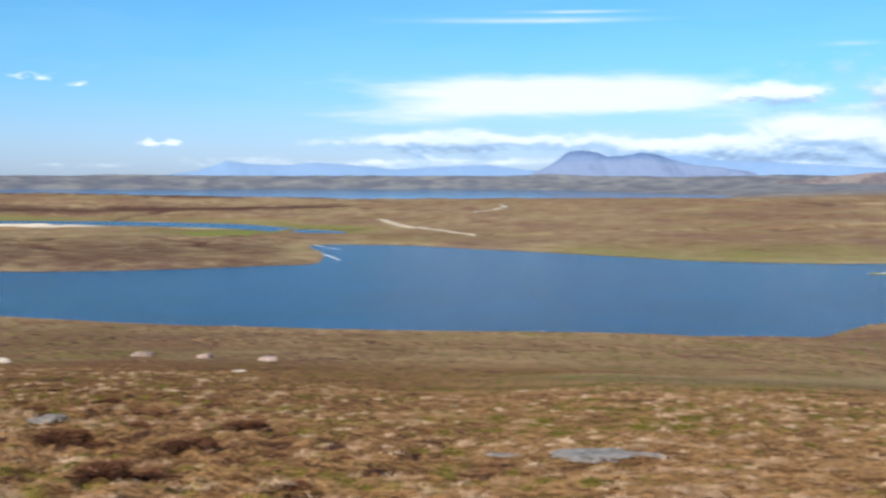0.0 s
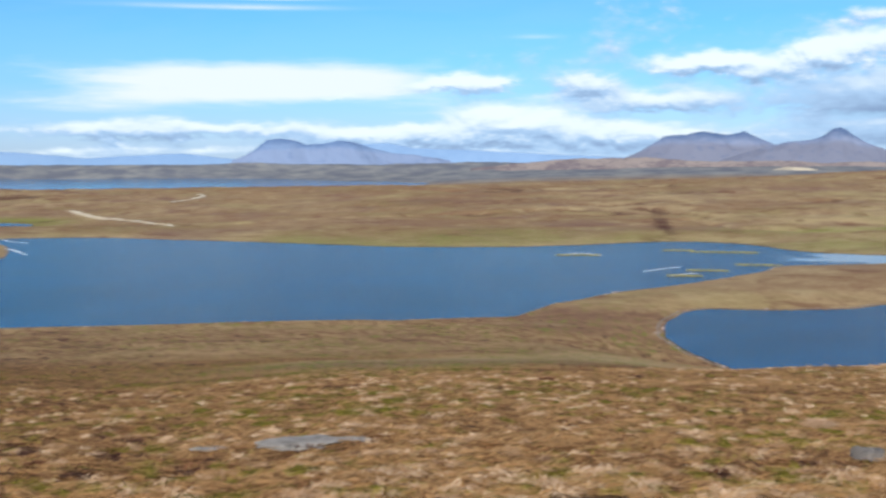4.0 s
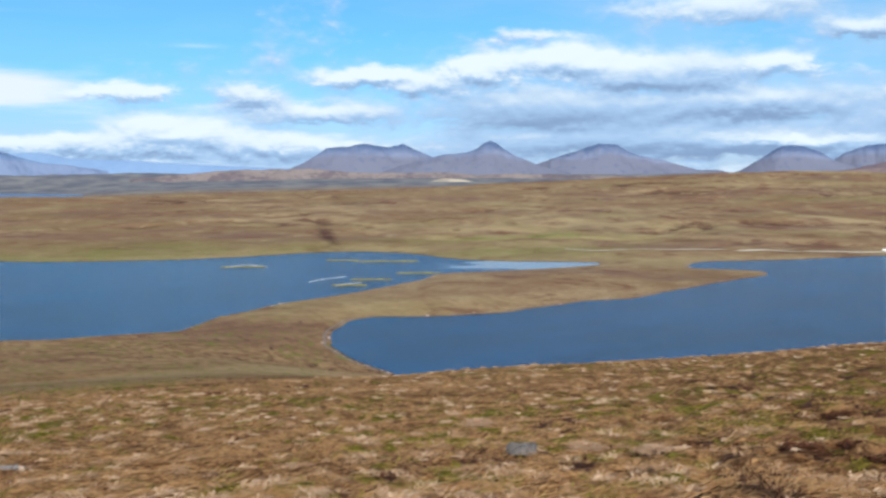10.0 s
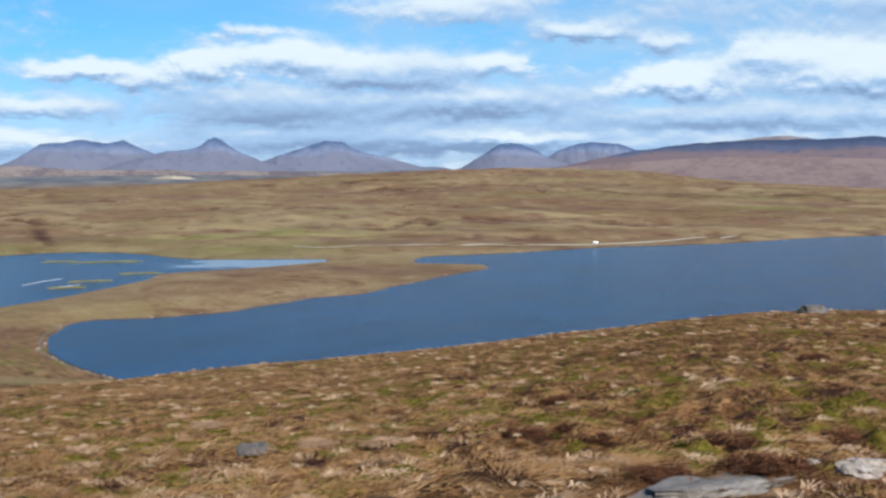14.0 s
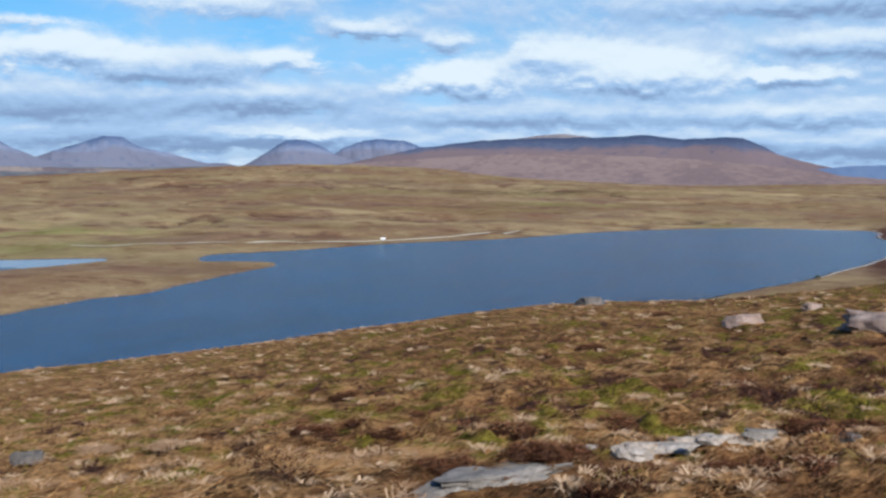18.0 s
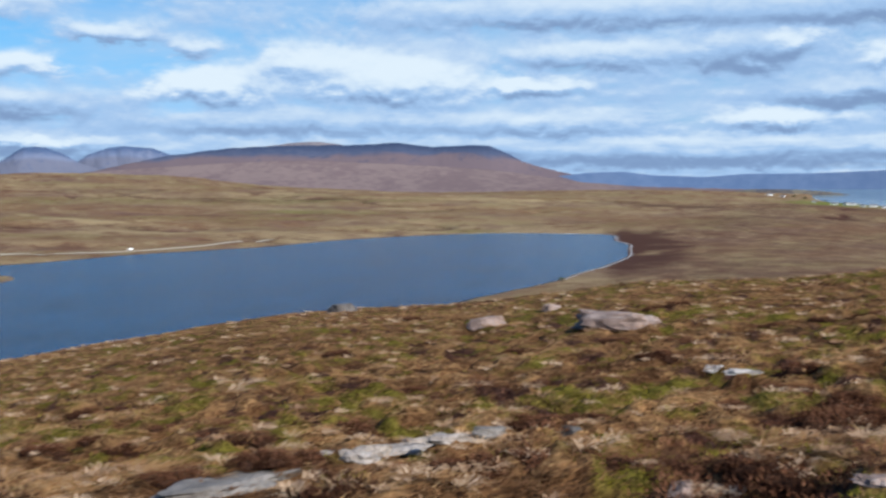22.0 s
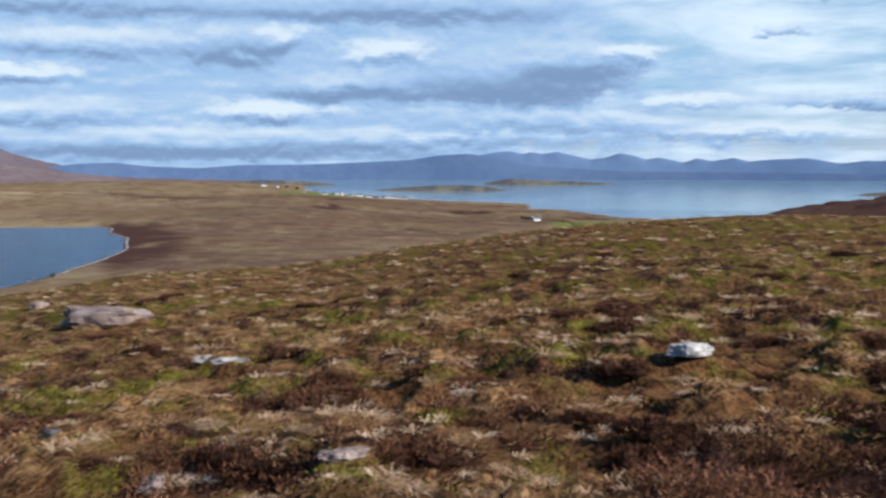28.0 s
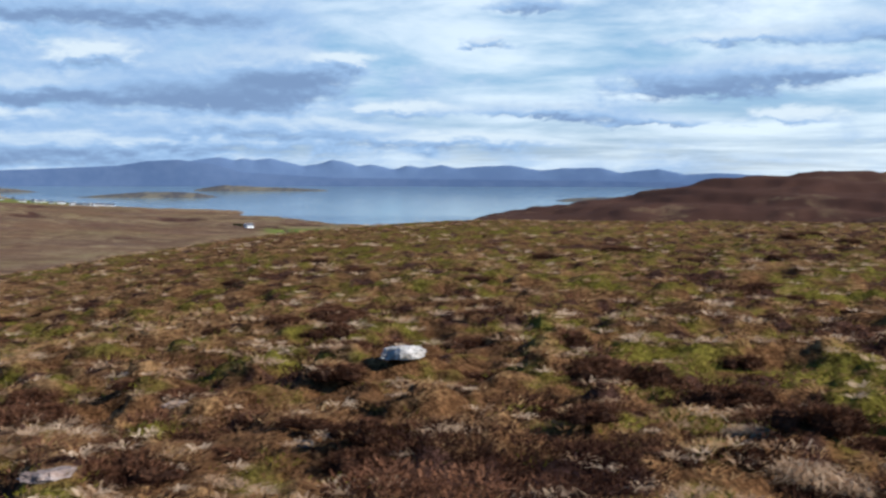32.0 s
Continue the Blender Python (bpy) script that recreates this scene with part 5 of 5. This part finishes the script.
plant_bushes()


# reeds standing in the shallow end of the loch
REED_M = plant_material("reeds", (0.22, 0.19, 0.05), (0.32, 0.27, 0.09), (0.42, 0.36, 0.16))


def reed_bed(cx, cy, a, b, turn, n, seed):
    rng = np.random.default_rng(seed)
    t, q = rng.uniform(0, 2 * np.pi, n), np.sqrt(rng.uniform(0, 1, n))
    u, v = a * q * np.cos(t), b * q * np.sin(t) * (0.6 + 0.4 * np.cos(2 * t))
    c, s = math.cos(radians(turn)), math.sin(radians(turn))
    blades("reed_bed", "yellow-green reeds standing in shallow loch water", "reeds", REED_M, cx + u * c - v * s, cy + u * s + v * c, np.full(n, -0.1), 4,
           np.full(n, 1.3), np.full(n, 0.35), np.full(n, 0.7), (0.1, 0), rng.uniform(0.2, 0.9, n), rng, 1.0)


for k, (cx, cy, a, b, turn, n) in enumerate([(341, 879, 16, 5, -21, 160), (440, 902, 12, 5, -26, 130), (467, 873, 24, 7, -28, 260), (346, 699, 10, 4, -26, 110), (378, 729, 13, 5, -27, 130), (433, 758, 14, 5, -30, 120)]):
    reed_bed(cx, cy, a * 1.15, b * 1.9, turn, n * 2, 60 + k)


# ---------------------------------------------------------------- shores and tracks
GRAVEL = stone_material("shore_gravel", (0.08, 0.055, 0.038), (0.17, 0.125, 0.085), 0.3)
FOAM = stone_material("wave_foam", (0.45, 0.47, 0.48), (0.72, 0.74, 0.75), 0.3)
TRACK_M = stone_material("gravel_track", (0.33, 0.28, 0.19), (0.48, 0.42, 0.30), 0.4)


def ribbon(name, label, category, pts, width, mat, lift=0.25, per=8, water=None):
    """A strip laid over the land along a line in true metres."""
    line = smooth_ring(pts, per, 0, False) if water is None else pts
    d = np.gradient(line, axis=0)
    d /= np.maximum(np.hypot(d[:, 0], d[:, 1])[:, None], 1e-6)
    side = np.stack([-d[:, 1], d[:, 0]], -1)
    w = width * (1 + 0.8 * fbm(line[:, 0], line[:, 1], 25, 77, 2))[:, None]
    rows = []
    for s in (-0.5, 0.0, 0.5):
        q = line + side * w * s
        z = (ground_at(q[:, 0], q[:, 1]) + lift) if water is None else np.full(len(q), water + 0.22 + 0.12 * (s == 0))
        rows.append(np.stack(to_world(q[:, 0], q[:, 1], z), -1))
    v = np.stack(rows, 1)
    n = np.arange(v.shape[0] * 3).reshape(-1, 3)
    faces = np.concatenate([np.stack([n[:-1, k], n[1:, k], n[1:, k + 1], n[:-1, k + 1]], -1) for k in (0, 1)])
    me = mesh_from(name, v.reshape(-1, 3), faces, mat)
    return tagged(new(name, me), label, category, kind="structure")


ribbon("shore", "pale stony edge of the loch", "shore", SHORES[0][0], 1.8, GRAVEL, water=0.0)
ribbon("shore", "pale stony edge of the curving loch", "shore", SHORES[1][0], 1.8, GRAVEL, water=0.0)
ribbon("shore", "white wind-blown edge of small waves on stones", "shore", SHORES[1][0][138:198], 0.9, FOAM, water=0.05)
ribbon("track", "pale gravel track crossing the moor", "track", TRACK, 6.0, TRACK_M, 0.6)
ribbon("track", "pale gravel road along the far shore", "track", [(649, 864), (710, 828), (775, 788), (845, 747), (908, 717), (1007, 695), (1139, 685)], 6.0, TRACK_M, 0.5)
ribbon("track", "pale gravel road climbing over the moor", "track", [(60, 2270), (85, 2360), (130, 2440), (125, 2560)], 9.0, TRACK_M, 0.8)


for line_ in ([(-136, 1228), (-120, 1191), (-110, 1173), (-99, 1156)], [(-115, 1090), (-107, 1075), (-99, 1046), (-88, 1005)]):
    ribbon("wave", "white streak of small breaking waves off the spit", "wave", smooth_ring(line_, 6, 0, False), 2.0, FOAM, water=0.02)


# pale strips laid on the loch, the sheen of calmer water as colour
for line_ in [[(329, 884), (352, 898), (357, 863)], [(332, 734), (356, 751), (375, 761)], [(336, 700), (351, 710), (363, 713)]]:
    ribbon("ripple", "pale strip beside the reeds for the sheen of calmer water", "ripple", smooth_ring(line_, 6, 0, False), 2.2, FOAM, water=0.0)


def shore_stones():
    """Washed stones along the loch edges."""
    rnd = random.Random(4)
    bm = bmesh.new()
    for ring in (SHORES[0][0], SHORES[1][0]):
        for i in range(len(ring)):
            p, q = ring[i], ring[(i + 1) % len(ring)]
            for _ in range(3):
                t = rnd.random()
                x, y = p + (q - p) * t
                s = rnd.uniform(0.15, 0.5) * (2.2 if rnd.random() < 0.1 else 1)
                r = bmesh.ops.create_icosphere(bm, subdivisions=1, radius=s, matrix=Matrix.Translation((x + rnd.uniform(-2, 2), y + rnd.uniform(-2, 2), 0.15)))
                for v in r["verts"]:
                    v.co.z = 0.15 + (v.co.z - 0.15) * 0.7
                    v.co += Vector((rnd.uniform(-1, 1), rnd.uniform(-1, 1), rnd.uniform(-1, 1))) * s * 0.18
    me = bpy.data.meshes.new("shore_stones")
    bm.to_mesh(me)
    bm.free()
    me.materials.append(STONE)
    tagged(new("shore_stones", me), "pale washed stones along the loch edges", "stones", kind="stuff")


shore_stones()


# ---------------------------------------------------------------- houses
def paint(name, colour, rough=0.7):
    m, N, b = material(name, rough)
    p = position(N)
    n = N.noise(p, 1.2, 6, 0.65)
    N.link(N.mix(N.ramp(n, 0.3, 0.75), tuple(v * 0.86 for v in colour), colour), b.inputs["Base Color"])
    bump(N, b, N.noise(p, 14, 4, 0.6), 0.25, 0.02)
    return m


WHITEWASH, SLATE = paint("whitewash", (0.82, 0.81, 0.78)), paint("slate_roof", (0.10, 0.105, 0.12))
FRAME_M, DOOR_M = paint("window_frame", (0.75, 0.75, 0.73)), paint("door_paint", (0.12, 0.16, 0.14))
GLASS, GN, GB = material("window_glass", 0.05, spec=0.8)
GB.inputs["Base Color"].default_value = (0.03, 0.035, 0.04, 1)
RUBBER = paint("tyre_rubber", (0.025, 0.025, 0.025), 0.9)


def house(w=11.0, d=6.5, h=3.2, rise=2.6, windows=3):
    root = new("house")
    bm = bmesh.new()
    pts = [(-w / 2, -d / 2), (w / 2, -d / 2), (w / 2, d / 2), (-w / 2, d / 2)]
    lo = [bm.verts.new((x, y, -1.0)) for x, y in pts]
    hi = [bm.verts.new((x, y, h)) for x, y in pts]
    ga, gb = bm.verts.new((-w / 2, 0, h + rise)), bm.verts.new((w / 2, 0, h + rise))
    for f in ((lo[0], lo[1], hi[1], hi[0]), (lo[2], lo[3], hi[3], hi[2]), (lo[1], lo[2], hi[2], gb, hi[1]), (lo[3], lo[0], hi[0], ga, hi[3])):
        bm.faces.new(f)
    part("wall", bm, WHITEWASH, root)
    for s in (-1, 1):
        bm = bmesh.new()
        e = 0.35
        slope = rise / (d / 2)
        outer = [(-w / 2 - e, s * (d / 2 + e), h - e * slope), (w / 2 + e, s * (d / 2 + e), h - e * slope), (w / 2 + e, 0, h + rise), (-w / 2 - e, 0, h + rise)]
        a = [bm.verts.new((x, y, z + 0.05)) for x, y, z in outer]
        b = [bm.verts.new((x, y, z + 0.25)) for x, y, z in outer]
        bm.faces.new(a[::-1])
        bm.faces.new(b)
        for i in range(4):
            bm.faces.new((a[i], a[(i + 1) % 4], b[(i + 1) % 4], b[i]))
        bmesh.ops.recalc_face_normals(bm, faces=bm.faces)
        part("roof", bm, SLATE, root, "dark slate roof slope")
    for s in (-1, 1):
        bm = bmesh.new()
        box_mesh(bm, s * (w / 2 - 0.5), 0, h + rise + 0.35, 0.9, 0.7, 1.5, 0.04)
        part("chimney", bm, WHITEWASH, root)
    bm = bmesh.new()
    box_mesh(bm, 0, -d / 2 - 0.03, 1.05, 1.0, 0.1, 2.1, 0.02)
    part("door", bm, DOOR_M, root, "dark painted door")
    for i in range(windows):
        wx = (i - (windows - 1) / 2) * (w / windows) if windows % 2 == 0 else (i - (windows - 1) / 2) * (w / windows) + (0.0 if i != windows // 2 else 1.4)
        bm = bmesh.new()
        for cx, cz, sx, sz in ((wx - 0.5, 1.6, 0.1, 1.3), (wx + 0.5, 1.6, 0.1, 1.3), (wx, 2.2, 0.9, 0.1), (wx, 1.0, 0.9, 0.1)):
            box_mesh(bm, cx, -d / 2 - 0.04, cz, sx, 0.12, sz)
        wf = part("window", bm, FRAME_M, root)
        bm = bmesh.new()
        box_mesh(bm, wx, -d / 2 - 0.015, 1.6, 0.9, 0.05, 1.1)
        part("pane", bm, GLASS, wf)
    return tagged(root, "whitewashed cottage with a dark slate roof on green croft land", "house", group="village houses")


def set_down(ob, az, r, turn, size=1.0, first=False):
    a = radians(az)
    x, y = r * math.sin(a), r * math.cos(a)
    z = max(float(ground_at(x, y)[0]), -19.5)
    k = float(squeeze(np.array([r]))[0] / r)
    wx, wy, wz = to_world(np.array([x]), np.array([y]), np.array([z]))
    m = pose(float(wx[0]), float(wy[0]), float(wz[0]), 0, 0, turn - az) @ Matrix.Scale(size * k, 4)
    if not first:
        ob = copy_thing(ob, Matrix.Identity(4))
    ob.matrix_basis = m
    return ob


COTTAGE = house()
LONG_HOUSE = house(16.0, 6.5, 3.0, 2.6, 4)
VILLAGE = [(82.3, 4300, 20, 1), (82.9, 4250, -30, 0), (85.2, 3330, 10, 1), (85.7, 3280, -25, 0), (86.1, 3420, 35, 0), (86.45, 3150, -10, 0), (86.9, 3080, 15, 1),
           (88.1, 3000, -20, 0), (88.7, 2990, 5, 1), (89.1, 2960, 0, 1), (84.3, 3700, 20, 0), (87.4, 3040, 25, 0), (87.75, 3020, -15, 1), (88.4, 2985, 30, 0), (85.95, 3250, 0, 0), (95.55, 1880, 40, 0)]
placed = set()
for az_, r_, turn_, kind_ in VILLAGE:
    base_ = LONG_HOUSE if kind_ else COTTAGE
    set_down(base_, az_, r_, turn_, 1.2, kind_ not in placed)
    placed.add(kind_)


def caravan():
    root = new("caravan")
    bm = bmesh.new()
    box_mesh(bm, 0, 0, 1.55, 6.0, 2.3, 2.1, 0.25)
    part("body", bm, WHITEWASH, root, "white rounded body")
    for s in (-1, 1):
        for wx in (-0.5, 0.5):
            bm = bmesh.new()
            bmesh.ops.create_cone(bm, cap_ends=True, segments=20, radius1=0.33, radius2=0.33, depth=0.22, matrix=Matrix.Translation((wx, s * 1.0, 0.33)) @ Matrix.Rotation(radians(90), 4, "X"))
            part("wheel", bm, RUBBER, root, "black tyre")
    for wx in (-1.8, 0.2, 1.9):
        bm = bmesh.new()
        box_mesh(bm, wx, -1.16, 1.95, 1.1, 0.05, 0.6, 0.02)
        part("window", bm, GLASS, root, "dark window")
    return tagged(root, "white caravan parked beside the shore road", "caravan")


set_down(caravan(), 51.71, 1167, 10, 0.85, True)


# ---------------------------------------------------------------- shrubs
LEAF_M = plant_material("shrub_leaves", (0.03, 0.04, 0.015), (0.07, 0.08, 0.025), (0.11, 0.11, 0.04))
BARK = hill_material("shrub_bark", (0.05, 0.04, 0.03), (0.11, 0.09, 0.07), 3.0)


def shrub(seed=3):
    root = new("shrub")
    rnd = random.Random(seed)
    bm = bmesh.new()
    for i in range(5):
        a = i * 1.256
        tip = Vector((math.cos(a) * 0.9, math.sin(a) * 0.9, 1.5))
        up = tip.to_track_quat("Z", "Y").to_matrix().to_4x4()
        bmesh.ops.create_cone(bm, cap_ends=True, segments=7, radius1=0.09, radius2=0.03, depth=tip.length, matrix=Matrix.Translation(tip / 2) @ up)
    part("trunk", bm, BARK, root)
    rng = np.random.default_rng(seed)
    n = 500
    t, u, q = rng.uniform(0, 6.283, n), rng.uniform(-0.5, 1, n), rng.uniform(0.5, 1, n)
    s = np.sqrt(np.clip(1 - u * u, 0, 1)) * q * (1 + 0.3 * np.sin(3 * t))
    ob = blades("crown", "", "", LEAF_M, 1.5 * s * np.cos(t), 1.3 * s * np.sin(t), 1.3 + u * 1.0 * q, 4, np.full(n, 0.28), np.full(n, 0.16), np.full(n, 0.15), (0, 0), rng.uniform(0, 1, n), rng, 0.4)
    ob.parent = root
    for key in ("kind", "label", "category"):
        if key in ob:
            del ob[key]
    return tagged(root, "dark green wind-shaped shrub on the bank", "shrub", group="shrubs")


SHRUB = shrub()
set_down(SHRUB, 72.5, meet(72.5, -5.25, 300)[2], 0, 1.3, True)
for az_, r_, s_ in ((95.1, 1890, 2.6), (94.9, 1900, 2.2), (95.3, 1900, 2.0), (83.4, 4100, 4.0), (83.9, 4000, 4.0), (84.8, 3650, 3.0)):
    set_down(SHRUB, az_, r_, az_ * 40 % 360, s_)


# ---------------------------------------------------------------- pale tussocks beside the path


def tussock():
    """A large bleached grass tussock: a matted mound and long drooping blades."""
    root = new("grass_tussock")
    rng = np.random.default_rng(77)
    bm = bmesh.new()
    bmesh.ops.create_icosphere(bm, subdivisions=3, radius=1.0)
    for v in bm.verts:
        p = v.co * (1 + 0.3 * noise.noise(v.co * 2))
        v.co = Vector((p.x * 0.17, p.y * 0.14, max(p.z, -0.3) * 0.05))
    part("mound", bm, STRAW_M, root, "matted dead grass")
    n = 130
    t, q = rng.uniform(0, 6.283, n), np.sqrt(rng.uniform(0, 1, n))
    cx, cy, cz = q * np.cos(t) * 0.27, q * np.sin(t) * 0.23, 0.09 * (1 - q * q)
    ob = arched("foliage", "", "", TUSSOCK_M, cx, cy, cz + 0.02, 6, np.full(n, 0.38), np.full(n, 0.013), np.full(n, 0.06), (0.3, -0.2), rng.uniform(-0.2, 1.2, n), rng)
    ob.parent = root
    for key in ("kind", "label", "category"):
        if key in ob:
            del ob[key]
    return tagged(root, "bleached straw-coloured grass tussock on the moor", "grass tussock", group="grass tussocks")


def plant_tussocks():
    first = tussock()
    for i, (az, el, w, step) in enumerate(t for t in TUSSOCKS if t[1] < -12.4):
        x, y, r = meet(az, el, step=step)
        size = w * r / 2070.0 / 0.75
        m = pose(x, y, float(ground_at(x, y)[0]) - 0.02, 0, 0, i * 67 % 40) @ Matrix.Scale(size, 4)
        ob = first if i == 0 else copy_thing(first, Matrix.Identity(4))
        ob.matrix_basis = m


TUSSOCKS_EAST = [
    (122.32, -14.24, 130, 0.38), (119.95, -12.46, 90, 0.38), (124.11, -14.60, 120, 0.38), (122.76, -11.25, 70, 0.38), (125.03, -11.73, 60, 0.38), (86.09, -10.14, 70, 0.38),
    (105.96, -7.13, 90, 0.38), (108.08, -6.75, 70, 0.38), (96.65, -9.88, 60, 0.38), (79.52, -12.56, 60, 0.38), (76.22, -8.56, 50, 0.38), (86.24, -9.98, 60, 0.38),
    (96.05, -8.14, 70, 0.38), (80.66, -7.51, 60, 0.38),
]
TUSSOCKS_NORTH = [
    (90.09, -6.37, 50, 0.38), (33.97, -11.47, 60, 0.00), (37.87, -13.51, 60, 0.00), (32.59, -12.44, 50, 0.00), (56.53, -11.16, 60, 0.00), (41.32, -13.42, 60, 0.00),
    (2.99, -12.01, 60, 0.00), (-12.22, -11.53, 70, 0.00), (-2.33, -11.21, 50, 0.00), (51.48, -9.72, 50, 0.05), (64.56, -9.82, 60, 0.05), (107.38, -8.83, 60, 0.38),
    (107.92, -6.63, 60, 0.38), (106.26, -7.05, 50, 0.38),
]
TUSSOCKS = TUSSOCKS_EAST + TUSSOCKS_NORTH
plant_tussocks()
